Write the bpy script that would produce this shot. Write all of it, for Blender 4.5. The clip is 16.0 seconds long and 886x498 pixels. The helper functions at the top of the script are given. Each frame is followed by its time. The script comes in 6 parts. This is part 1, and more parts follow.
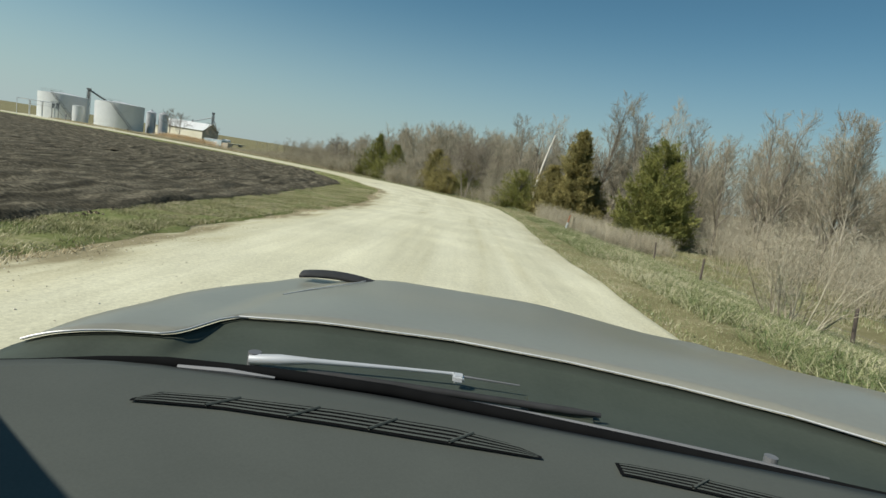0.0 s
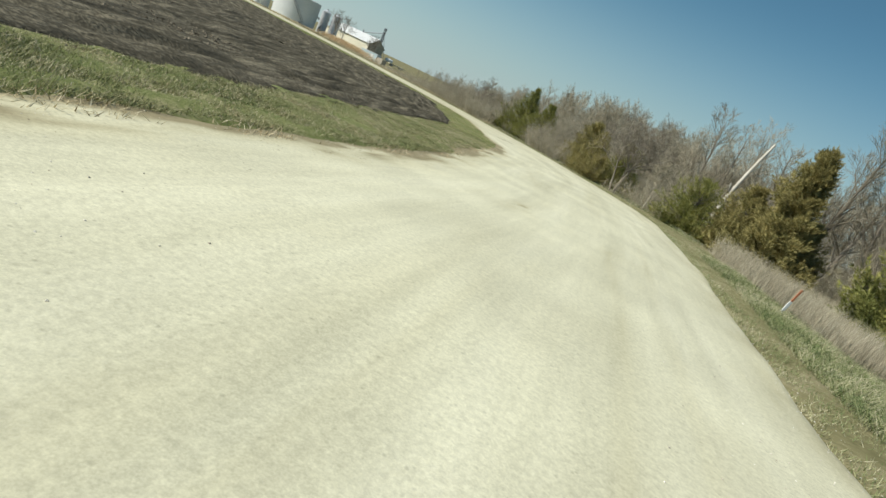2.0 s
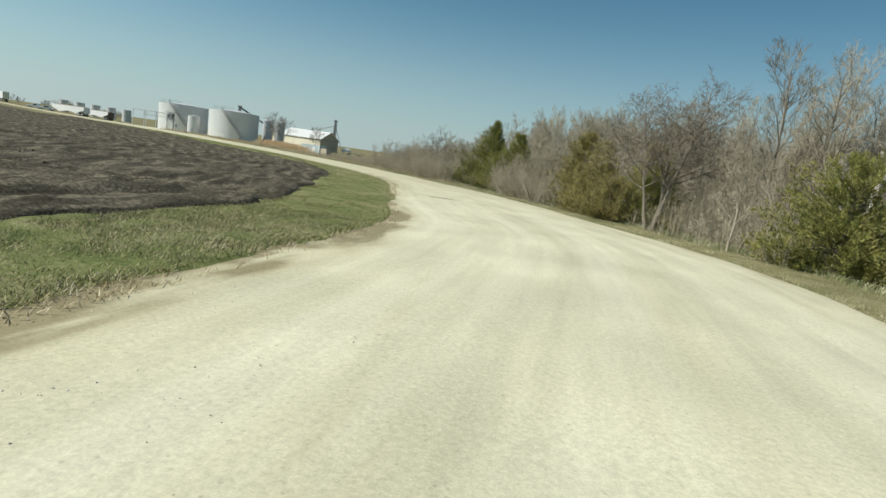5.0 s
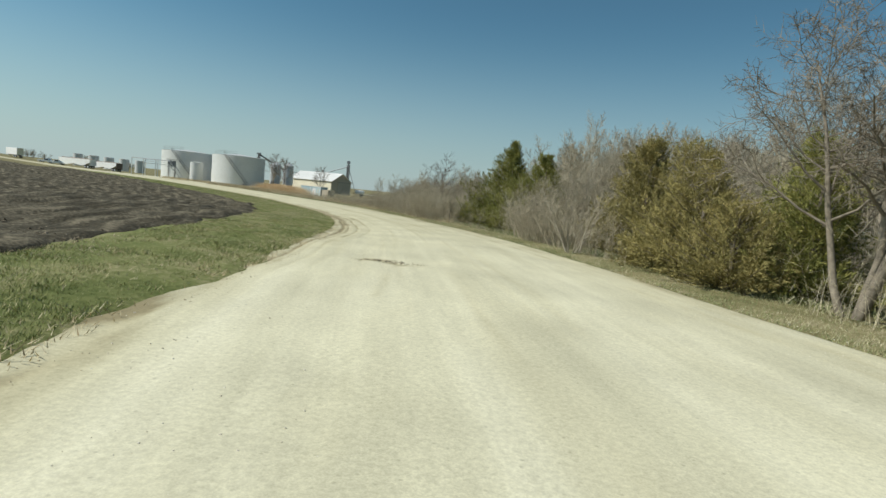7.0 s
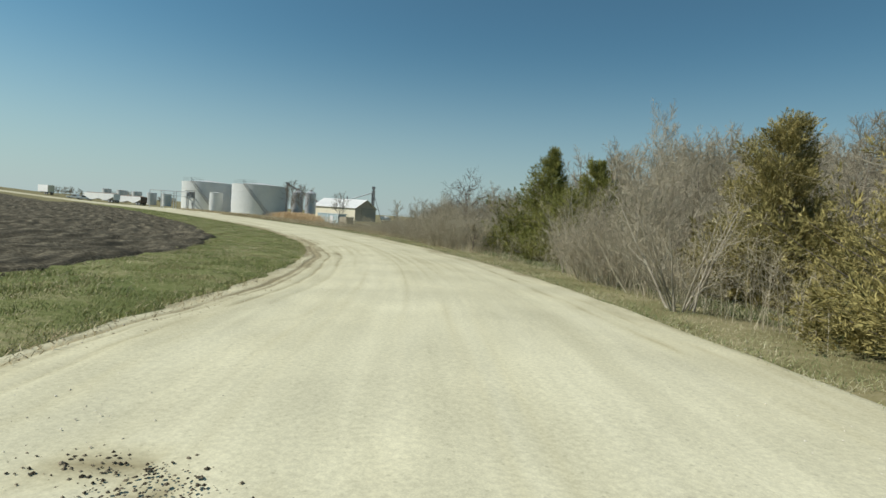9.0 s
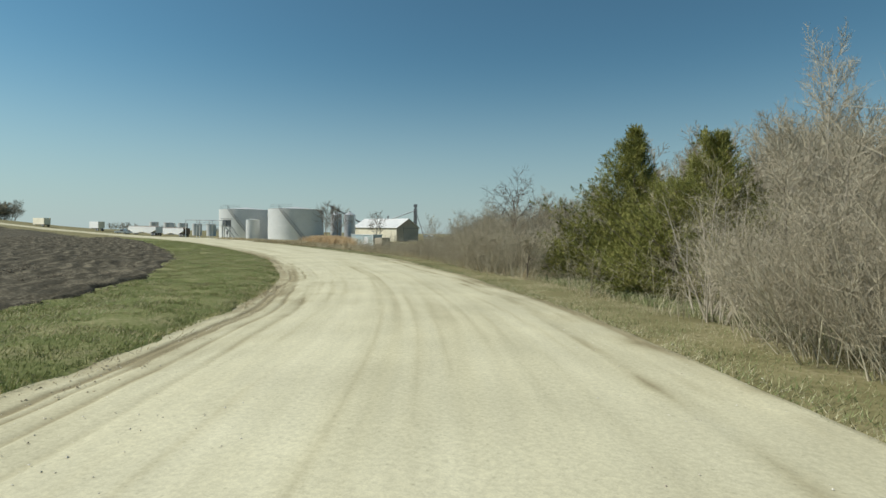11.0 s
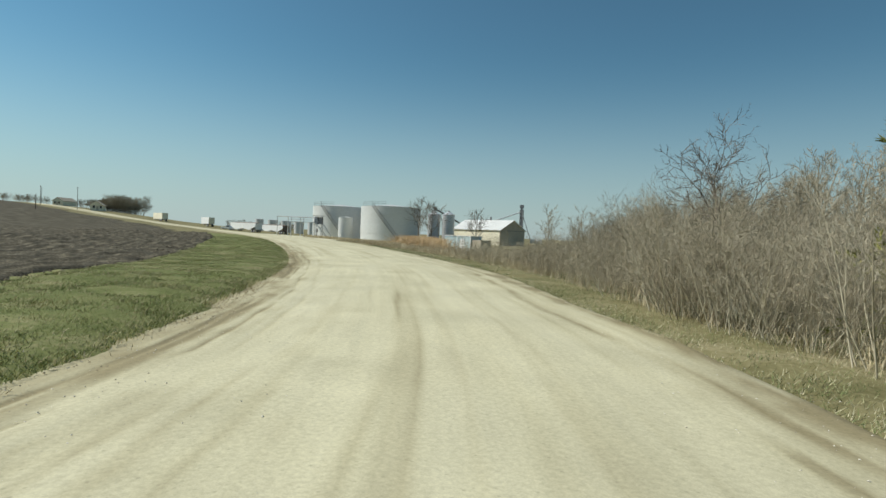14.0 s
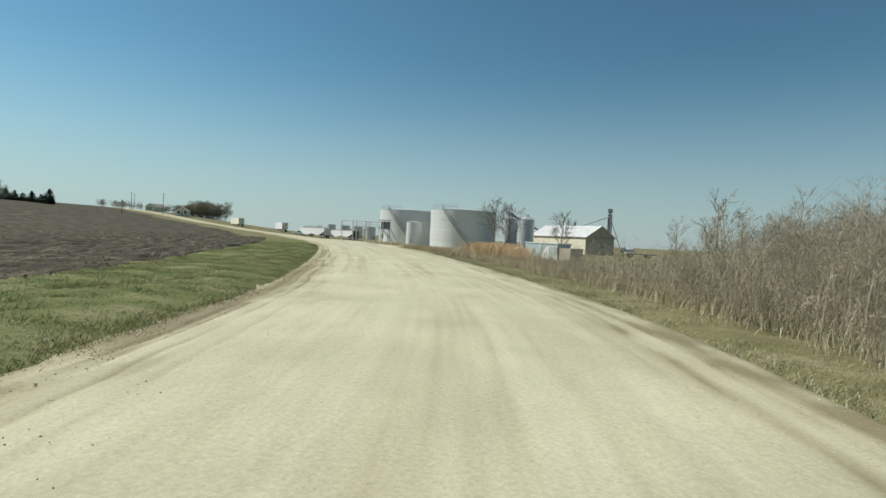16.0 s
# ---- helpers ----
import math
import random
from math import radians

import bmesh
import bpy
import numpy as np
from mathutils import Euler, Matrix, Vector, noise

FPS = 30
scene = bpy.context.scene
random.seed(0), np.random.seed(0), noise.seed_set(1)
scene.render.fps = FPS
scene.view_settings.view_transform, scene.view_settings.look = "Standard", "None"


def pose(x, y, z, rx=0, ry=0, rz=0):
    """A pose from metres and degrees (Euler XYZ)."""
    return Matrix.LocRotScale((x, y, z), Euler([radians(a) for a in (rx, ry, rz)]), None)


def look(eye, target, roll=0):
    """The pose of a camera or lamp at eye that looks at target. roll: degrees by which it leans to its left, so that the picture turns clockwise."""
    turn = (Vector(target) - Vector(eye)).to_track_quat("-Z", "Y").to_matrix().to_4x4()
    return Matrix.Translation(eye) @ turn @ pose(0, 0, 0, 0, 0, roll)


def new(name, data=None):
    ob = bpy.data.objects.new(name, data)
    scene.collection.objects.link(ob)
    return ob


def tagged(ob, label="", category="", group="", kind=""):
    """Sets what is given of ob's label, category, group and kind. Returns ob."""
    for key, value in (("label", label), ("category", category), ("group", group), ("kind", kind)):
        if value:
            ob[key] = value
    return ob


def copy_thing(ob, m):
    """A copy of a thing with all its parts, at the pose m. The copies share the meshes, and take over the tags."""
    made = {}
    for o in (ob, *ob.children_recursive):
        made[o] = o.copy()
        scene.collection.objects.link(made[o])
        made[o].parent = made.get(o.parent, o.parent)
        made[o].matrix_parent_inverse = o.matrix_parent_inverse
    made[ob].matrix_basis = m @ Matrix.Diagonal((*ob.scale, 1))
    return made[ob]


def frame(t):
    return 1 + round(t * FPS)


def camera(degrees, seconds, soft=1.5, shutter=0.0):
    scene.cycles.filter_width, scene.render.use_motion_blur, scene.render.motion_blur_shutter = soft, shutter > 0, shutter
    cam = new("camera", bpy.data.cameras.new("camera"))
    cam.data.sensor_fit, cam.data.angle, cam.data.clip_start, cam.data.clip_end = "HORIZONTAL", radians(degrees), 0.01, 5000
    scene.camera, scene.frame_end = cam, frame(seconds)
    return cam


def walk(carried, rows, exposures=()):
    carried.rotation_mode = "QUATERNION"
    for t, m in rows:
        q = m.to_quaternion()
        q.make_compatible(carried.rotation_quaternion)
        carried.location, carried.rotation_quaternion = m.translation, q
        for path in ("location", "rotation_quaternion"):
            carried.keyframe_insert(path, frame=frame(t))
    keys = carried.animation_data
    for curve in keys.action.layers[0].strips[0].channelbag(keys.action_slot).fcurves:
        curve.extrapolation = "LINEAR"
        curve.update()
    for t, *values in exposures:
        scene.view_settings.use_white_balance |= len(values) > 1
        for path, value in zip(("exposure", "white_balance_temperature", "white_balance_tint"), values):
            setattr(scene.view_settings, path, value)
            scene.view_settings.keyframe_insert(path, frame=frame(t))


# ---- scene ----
cam = camera(76.6, 16.0)
PATH = [
    (0, (-0.098, -4.151, 2.739), (-0.099, -2.17, 2.463), 9.0),
    (0.5, (0.115, -0.888, 2.658), (0.044, 1.087, 2.343), 10.2),
    (1, (0.186, 2.587, 2.529), (0.071, 4.559, 2.22), 12.3),
    (1.5, (0.183, 6.329, 2.425), (-0.02, 8.282, 2.048), 16.3),
    (2, (0.028, 10.079, 2.387), (-0.345, 11.972, 1.863), 25.2),
    (2.5, (0.02, 13.479, 2.329), (-0.476, 15.293, 1.646), 27.8),
    (3, (0.012, 16.581, 2.225), (-0.541, 18.371, 1.527), 23.8),
    (3.5, (0.014, 19.593, 2.116), (-0.525, 21.435, 1.557), 18.1),
    (4, (-0.14, 22.715, 2.035), (-0.545, 24.621, 1.584), 11.5),
    (4.1, (-0.202, 23.35, 2.029), (-0.601, 25.259, 1.584), 12.7),
    (4.2, (-0.295, 23.991, 2.025), (-0.708, 25.91, 1.639), 9.4),
    (6.3, (-2.596, 42.799, 1.783), (-3.215, 44.68, 1.505), 7.0),
    (6.5, (-2.823, 43.769, 1.772), (-3.45, 45.651, 1.514), 5.3),
    (7, (-3.315, 45.812, 1.716), (-3.943, 47.702, 1.533), 5.6),
    (7.5, (-3.795, 48.028, 1.71), (-4.434, 49.918, 1.569), 4.6),
    (8, (-4.373, 50.309, 1.717), (-5.049, 52.188, 1.604), 4.6),
    (8.2, (-4.657, 51.245, 1.681), (-5.347, 53.12, 1.583), 4.8),
    (10.3, (-8.015, 61.839, 1.743), (-8.851, 63.652, 1.622), 2.0),
    (10.5, (-8.398, 62.813, 1.731), (-9.254, 64.617, 1.625), 2.4),
    (11, (-9.429, 65.07, 1.672), (-10.338, 66.851, 1.618), 0.8),
    (11.5, (-10.574, 67.455, 1.622), (-11.563, 69.194, 1.593), 0.9),
    (12, (-11.849, 69.793, 1.571), (-12.889, 71.501, 1.566), 1.2),
    (12.5, (-13.211, 72.066, 1.515), (-14.289, 73.75, 1.48), 1.7),
    (13, (-14.676, 74.334, 1.456), (-15.793, 75.992, 1.404), 3.2),
    (13.5, (-16.274, 76.687, 1.385), (-17.438, 78.312, 1.332), 2.9),
    (14, (-17.945, 79.122, 1.367), (-19.164, 80.706, 1.318), 2.4),
    (14.5, (-19.734, 81.576, 1.336), (-21.026, 83.102, 1.285), 1.8),
    (15, (-21.649, 84.045, 1.375), (-23.0, 85.519, 1.34), 1.9),
    (15.5, (-23.804, 86.476, 1.352), (-25.199, 87.908, 1.322), 0.8),
    (16, (-26.03, 88.899, 1.321), (-27.452, 90.306, 1.284), 2.8),
]
walk(cam, [(t, look(eye, target, roll)) for t, eye, target, roll in PATH], [(0, 0.0), (1, 0.03), (2, 0.12), (3, 0.24), (4.1, 0.18), (6.4, 0.03), (8, 0.0), (16, 0.0)])

# ---- sky and sun ----
SUN_WAY = Vector((-0.85, -0.527, 0.0)).normalized()
SUN_UP = radians(42)
world = bpy.data.worlds.new("world")
scene.world = world
world.use_nodes = True
wn = world.node_tree.nodes
sky = wn.new("ShaderNodeTexSky")
sky.sky_type = "NISHITA"
sky.sun_disc = False
sky.sun_elevation = SUN_UP
sky.sun_rotation = math.atan2(SUN_WAY.x, SUN_WAY.y)
sky.altitude = 300
sky.air_density, sky.dust_density, sky.ozone_density = 1.0, 0.12, 3.0
wn["Background"].inputs["Strength"].default_value = 0.088
tint = wn.new("ShaderNodeMix")
tint.data_type, tint.blend_type = "RGBA", "MULTIPLY"
tint.inputs[0].default_value = 1.0
tint.inputs[7].default_value = (0.66, 0.97, 0.885, 1.0)
world.node_tree.links.new(sky.outputs[0], tint.inputs[6])
# pale haze low over the land
wc, wsep, wmap, haze = wn.new("ShaderNodeTexCoord"), wn.new("ShaderNodeSeparateXYZ"), wn.new("ShaderNodeMapRange"), wn.new("ShaderNodeMix")
world.node_tree.links.new(wc.outputs["Generated"], wsep.inputs[0])
world.node_tree.links.new(wsep.outputs[2], wmap.inputs[0])
wmap.interpolation_type = "SMOOTHERSTEP"
wmap.inputs[1].default_value, wmap.inputs[2].default_value = -0.12, 0.34
wmap.inputs[3].default_value, wmap.inputs[4].default_value = 1.0, 0.0
haze.data_type = "RGBA"
haze.inputs[7].default_value = (4.5, 5.5, 5.7, 1.0)
world.node_tree.links.new(wmap.outputs[0], haze.inputs[0])
world.node_tree.links.new(tint.outputs[2], haze.inputs[6])
# the sky brightens towards the sun's side
wdot, wside, wscale = wn.new("ShaderNodeVectorMath"), wn.new("ShaderNodeMath"), wn.new("ShaderNodeVectorMath")
wdot.operation, wside.operation, wscale.operation = "DOT_PRODUCT", "MULTIPLY_ADD", "SCALE"
wdot.inputs[1].default_value = SUN_WAY
wside.inputs[1].default_value, wside.inputs[2].default_value = 0.15, 0.99
world.node_tree.links.new(wc.outputs["Generated"], wdot.inputs[0])
world.node_tree.links.new(wdot.outputs["Value"], wside.inputs[0])
world.node_tree.links.new(haze.outputs[2], wscale.inputs[0])
world.node_tree.links.new(wside.outputs[0], wscale.inputs["Scale"])
world.node_tree.links.new(wscale.outputs[0], wn["Background"].inputs["Color"])
sun = new("sun", bpy.data.lights.new("sun", "SUN"))
sun.data.energy, sun.data.angle, sun.data.color = 5.0, radians(0.53), (1.0, 0.97, 0.88)
sun.matrix_world = look(Vector((SUN_WAY.x * math.cos(SUN_UP), SUN_WAY.y * math.cos(SUN_UP), math.sin(SUN_UP))) * 50, (0, 0, 0))

# ---- materials ----


def rgb(c):
    return (*c, 1.0)


def material(name, colours, scale=4.0, fine=40.0, rough=0.8, bump=0.2, metal=0.0, island=0.0, thing=0.0, coord="Object", depth=0.02, stretch=None, spec=0.5, tight=0.25):
    """A surface whose colour wanders between the given ones at two scales, with fine relief; island and thing: how far each loose piece or each object differs."""
    m = bpy.data.materials.new(name)
    m.use_nodes = True
    n, link = m.node_tree.nodes, m.node_tree.links.new
    b = n["Principled BSDF"]
    b.inputs["Roughness"].default_value, b.inputs["Metallic"].default_value = rough, metal
    b.inputs["Specular IOR Level"].default_value = spec
    tc = n.new("ShaderNodeTexCoord")
    where = tc.outputs[coord]
    if stretch:
        mp = n.new("ShaderNodeMapping")
        mp.inputs["Scale"].default_value = stretch
        link(where, mp.inputs["Vector"])
        where = mp.outputs[0]
    plain = tc.outputs["Object"]
    big, small = n.new("ShaderNodeTexNoise"), n.new("ShaderNodeTexNoise")
    for node, s, src in ((big, scale, where), (small, fine, plain if coord == "UV" else where)):
        node.inputs["Scale"].default_value, node.inputs["Detail"].default_value = s, 5
        link(src, node.inputs["Vector"])
    add = n.new("ShaderNodeMath")
    add.operation = "MULTIPLY_ADD"
    link(small.outputs[0], add.inputs[0])
    add.inputs[1].default_value = 0.55
    half = n.new("ShaderNodeMath")
    half.operation = "MULTIPLY_ADD"
    link(big.outputs[0], half.inputs[0])
    half.inputs[1].default_value, half.inputs[2].default_value = 0.75, -0.15
    link(half.outputs[0], add.inputs[2])
    value = add.outputs[0]
    for amount, kind, out in ((island, "ShaderNodeNewGeometry", "Random Per Island"), (thing, "ShaderNodeObjectInfo", "Random")):
        if amount:
            src, mix = n.new(kind), n.new("ShaderNodeMath")
            mix.operation = "MULTIPLY_ADD"
            link(src.outputs[out], mix.inputs[0])
            mix.inputs[1].default_value = amount
            shift = n.new("ShaderNodeMath")
            shift.operation = "SUBTRACT"
            link(value, shift.inputs[0])
            shift.inputs[1].default_value = amount / 2
            link(shift.outputs[0], mix.inputs[2])
            value = mix.outputs[0]
    ramp = n.new("ShaderNodeValToRGB")
    r = ramp.color_ramp
    while len(r.elements) < len(colours):
        r.elements.new(0.5)
    for i, c in enumerate(colours):
        r.elements[i].position = 0.5 - tight + 2 * tight * i / max(1, len(colours) - 1)
        r.elements[i].color = rgb(c)
    link(value, ramp.inputs[0])
    link(ramp.outputs[0], b.inputs["Base Color"])
    if bump:
        bp = n.new("ShaderNodeBump")
        bp.inputs["Strength"].default_value, bp.inputs["Distance"].default_value = bump, depth
        link(add.outputs[0], bp.inputs["Height"])
        link(bp.outputs[0], b.inputs["Normal"])
    return m


M_ROAD = material("gravel", [(0.44, 0.415, 0.285), (0.61, 0.58, 0.415), (0.735, 0.705, 0.535)], 1.1, 70.0, 0.95, 0.06, depth=0.006, tight=0.36, spec=0.2, coord="UV", stretch=(1.0, 0.06, 1.0))
node = M_ROAD.node_tree.nodes
dirt_in, dirt_mix = node.new("ShaderNodeAttribute"), node.new("ShaderNodeMix")
dirt_in.attribute_name = "dirt"
dirt_mix.data_type = "RGBA"
dirt_ramp = node.new("ShaderNodeValToRGB")
dirt_ramp.color_ramp.elements[0].position, dirt_ramp.color_ramp.elements[0].color = 0.45, (0.47, 0.425, 0.262, 1.0)
dirt_ramp.color_ramp.elements[1].position, dirt_ramp.color_ramp.elements[1].color = 1.0, (0.275, 0.235, 0.135, 1.0)
M_ROAD.node_tree.links.new(dirt_in.outputs["Fac"], dirt_ramp.inputs[0])
M_ROAD.node_tree.links.new(dirt_ramp.outputs[0], dirt_mix.inputs[7])
old = node["Principled BSDF"].inputs["Base Color"].links[0].from_socket
M_ROAD.node_tree.links.new(dirt_in.outputs["Fac"], dirt_mix.inputs[0])
M_ROAD.node_tree.links.new(old, dirt_mix.inputs[6])
M_ROAD.node_tree.links.new(dirt_mix.outputs[2], node["Principled BSDF"].inputs["Base Color"])
# coarse grit: fine speckle and broad patches over the gravel
grit_at, grit, patch_noise = node.new("ShaderNodeTexCoord"), node.new("ShaderNodeTexNoise"), node.new("ShaderNodeTexNoise")
grit.inputs["Scale"].default_value, grit.inputs["Detail"].default_value, grit.inputs["Roughness"].default_value = 20.0, 8.0, 0.75
patch_noise.inputs["Scale"].default_value, patch_noise.inputs["Detail"].default_value = 0.45, 4.0
grit_tone = node.new("ShaderNodeMapRange")
grit_tone.inputs[1].default_value, grit_tone.inputs[2].default_value, grit_tone.inputs[3].default_value, grit_tone.inputs[4].default_value = 0.36, 0.62, 0.84, 1.08
patch_tone = node.new("ShaderNodeMapRange")
patch_tone.inputs[1].default_value, patch_tone.inputs[2].default_value, patch_tone.inputs[3].default_value, patch_tone.inputs[4].default_value = 0.3, 0.7, 0.90, 1.08
drag_map, drag, drag_tone = node.new("ShaderNodeMapping"), node.new("ShaderNodeTexNoise"), node.new("ShaderNodeMapRange")
drag_map.inputs["Scale"].default_value = (4.5, 0.35, 1.0)
drag.inputs["Scale"].default_value, drag.inputs["Detail"].default_value, drag.inputs["Roughness"].default_value = 1.0, 6.0, 0.65
drag_tone.inputs[1].default_value, drag_tone.inputs[2].default_value, drag_tone.inputs[3].default_value, drag_tone.inputs[4].default_value = 0.30, 0.66, 0.93, 1.04
chip, chip_tone = node.new("ShaderNodeTexVoronoi"), node.new("ShaderNodeMapRange")
chip.inputs["Scale"].default_value = 9.0
chip_tone.inputs[1].default_value, chip_tone.inputs[2].default_value, chip_tone.inputs[3].default_value, chip_tone.inputs[4].default_value = 0.06, 0.16, 0.80, 1.0
M_ROAD.node_tree.links.new(grit_at.outputs["UV"], drag_map.inputs["Vector"])
M_ROAD.node_tree.links.new(drag_map.outputs[0], drag.inputs["Vector"])
M_ROAD.node_tree.links.new(drag.outputs[0], drag_tone.inputs[0])
M_ROAD.node_tree.links.new(grit_at.outputs["Object"], chip.inputs["Vector"])
M_ROAD.node_tree.links.new(chip.outputs["Distance"], chip_tone.inputs[0])
lines, all_tones = node.new("ShaderNodeMath"), node.new("ShaderNodeMath")
lines.operation = all_tones.operation = "MULTIPLY"
M_ROAD.node_tree.links.new(drag_tone.outputs[0], lines.inputs[0])
M_ROAD.node_tree.links.new(chip_tone.outputs[0], lines.inputs[1])
both, toned = node.new("ShaderNodeMath"), node.new("ShaderNodeVectorMath")
both.operation, toned.operation = "MULTIPLY", "SCALE"
for noise, tone, slot in ((grit, grit_tone, 0), (patch_noise, patch_tone, 1)):
    M_ROAD.node_tree.links.new(grit_at.outputs["Object"], noise.inputs["Vector"])
    M_ROAD.node_tree.links.new(noise.outputs[0], tone.inputs[0])
    M_ROAD.node_tree.links.new(tone.outputs[0], both.inputs[slot])
M_ROAD.node_tree.links.new(dirt_mix.outputs[2], toned.inputs[0])
M_ROAD.node_tree.links.new(both.outputs[0], all_tones.inputs[0])
M_ROAD.node_tree.links.new(lines.outputs[0], all_tones.inputs[1])
M_ROAD.node_tree.links.new(all_tones.outputs[0], toned.inputs["Scale"])
M_ROAD.node_tree.links.new(toned.outputs[0], node["Principled BSDF"].inputs["Base Color"])
M_APPLE = material("dark_bark", [(0.10, 0.085, 0.065), (0.17, 0.145, 0.115), (0.25, 0.22, 0.18)], 1.0, 14, 0.9, 0.4, spec=0.15)
M_STONE = material("gravel_stone", [(0.35, 0.31, 0.24), (0.6, 0.56, 0.46), (0.68, 0.65, 0.56)], 6, 60, 0.9, 0, island=0.5, spec=0.2)
M_CRUMB = material("earth_crumbs", [(0.19, 0.155, 0.10), (0.32, 0.27, 0.18), (0.46, 0.40, 0.285)], 3, 20, 1.0, 0, island=0.5, spec=0.1)
M_SOIL = material("tilled_soil", [(0.033, 0.0295, 0.020), (0.076, 0.067, 0.046), (0.20, 0.175, 0.122)], 2.4, 11, 1.0, 1.0, depth=0.06, tight=0.17, spec=0.1, coord="UV", stretch=(1.0, 0.13, 1.0))
M_CLOD = material("soil_clod", [(0.05, 0.041, 0.029), (0.10, 0.084, 0.06), (0.28, 0.235, 0.17)], 3, 30, 1.0, 0, island=0.5, spec=0.1)
M_TURF = material("turf", [(0.12, 0.112, 0.05), (0.20, 0.18, 0.09), (0.31, 0.27, 0.165)], 0.6, 8, 1.0, 0.8, depth=0.05, spec=0.1)
M_BANK = material("grass_bank", [(0.095, 0.118, 0.036), (0.155, 0.172, 0.062), (0.28, 0.26, 0.135)], 0.7, 9, 1.0, 1.0, depth=0.04, spec=0.1, tight=0.2)
M_GRASS = material("green_grass", [(0.10, 0.125, 0.04), (0.19, 0.195, 0.08), (0.33, 0.30, 0.155), (0.48, 0.43, 0.28)], 0.5, 3.5, 0.7, 0, island=0.45, spec=0.25)
M_LUSH = material("lush_grass", [(0.12, 0.155, 0.042), (0.215, 0.25, 0.078), (0.33, 0.33, 0.13), (0.54, 0.48, 0.29)], 0.6, 4.5, 0.7, 0, island=0.5, spec=0.25)
M_VERGE = material("verge_grass", [(0.10, 0.14, 0.048), (0.195, 0.218, 0.092), (0.33, 0.32, 0.175), (0.50, 0.46, 0.31)], 0.3, 2.5, 0.8, 0, island=0.5, spec=0.2)
M_STRAW = material("dry_grass", [(0.30, 0.232, 0.13), (0.46, 0.385, 0.24), (0.60, 0.53, 0.375)], 0.4, 3, 0.8, 0, island=0.5, spec=0.2)
M_REED = material("rusty_reeds", [(0.40, 0.26, 0.13), (0.60, 0.44, 0.25), (0.74, 0.60, 0.39)], 0.3, 2, 0.8, 0, island=0.5, spec=0.2)
M_BRUSH = material("brush_stems", [(0.22, 0.19, 0.13), (0.365, 0.324, 0.23), (0.51, 0.46, 0.34)], 0.5, 3, 0.9, 0, island=0.5, spec=0.1)
M_BARK = material("grey_bark", [(0.17, 0.145, 0.11), (0.27, 0.235, 0.185), (0.40, 0.355, 0.285)], 1.0, 14, 0.9, 0.5, thing=0.35, spec=0.15)
M_TWIG = material("bare_twigs", [(0.205, 0.18, 0.127), (0.325, 0.29, 0.21), (0.45, 0.405, 0.305)], 0.4, 3, 0.9, 0, thing=0.5, spec=0.1)
M_PALE = material("pale_bark", [(0.23, 0.202, 0.152), (0.355, 0.318, 0.247), (0.475, 0.432, 0.35)], 1.5, 14, 0.85, 0.4, spec=0.2)
M_OLD = material("rough_old_bark", [(0.13, 0.112, 0.085), (0.215, 0.187, 0.145), (0.32, 0.285, 0.23)], 1.0, 9, 0.9, 0.8, spec=0.1)
M_SNAG = material("bleached_wood", [(0.42, 0.38, 0.31), (0.56, 0.52, 0.44), (0.66, 0.62, 0.54)], 1.5, 14, 0.85, 0.4, spec=0.2)
M_CEDAR = material("cedar_green", [(0.09, 0.105, 0.032), (0.215, 0.222, 0.068), (0.40, 0.372, 0.125)], 1.1, 5, 0.9, 0, island=0.3, spec=0.05)
M_OLIVE = material("cedar_olive", [(0.12, 0.111, 0.044), (0.26, 0.226, 0.088), (0.45, 0.38, 0.158)], 1.0, 5, 0.9, 0, island=0.3, spec=0.05)
M_TANK = material("white_tank_paint", [(0.45, 0.465, 0.45), (0.52, 0.53, 0.515), (0.58, 0.59, 0.575)], 0.15, 3, 0.5, 0.05)
M_BIN = material("galvanised_bin", [(0.42, 0.43, 0.43), (0.55, 0.56, 0.56), (0.64, 0.65, 0.65)], 0.4, 6, 0.45, 0.1, metal=0.3)
M_STEEL = material("weathered_steel", [(0.14, 0.14, 0.14), (0.22, 0.22, 0.22), (0.30, 0.30, 0.29)], 1, 12, 0.6, 0.1, metal=0.5)
M_CREAM = material("cream_siding", [(0.64, 0.59, 0.45), (0.77, 0.72, 0.56), (0.83, 0.78, 0.63)], 0.3, 5, 0.7, 0.1)
M_GABLE = material("brown_siding", [(0.36, 0.31, 0.235), (0.44, 0.38, 0.29), (0.50, 0.44, 0.34)], 0.4, 6, 0.8, 0.1)
M_ROOF = material("white_roof_metal", [(0.66, 0.66, 0.62), (0.75, 0.75, 0.72), (0.80, 0.80, 0.78)], 0.3, 5, 0.45, 0.05)
M_BLUE = material("faded_blue_metal", [(0.36, 0.50, 0.53), (0.48, 0.60, 0.61), (0.60, 0.67, 0.66)], 0.5, 6, 0.6, 0.1)
M_WHITE = material("white_paint", [(0.70, 0.70, 0.68), (0.78, 0.78, 0.76), (0.82, 0.82, 0.80)], 1, 8, 0.45, 0.05)
M_DARK = material("dark_rubber", [(0.012, 0.012, 0.012), (0.022, 0.022, 0.022), (0.035, 0.035, 0.034)], 4, 30, 0.8, 0.1)
M_BROWN = material("brown_trailer_paint", [(0.10, 0.07, 0.05), (0.15, 0.105, 0.075), (0.2, 0.14, 0.10)], 1, 8, 0.6, 0.05)
M_ORANGE = material("orange_plastic", [(0.38, 0.13, 0.06), (0.46, 0.17, 0.08), (0.54, 0.22, 0.11)], 4, 30, 0.5, 0)
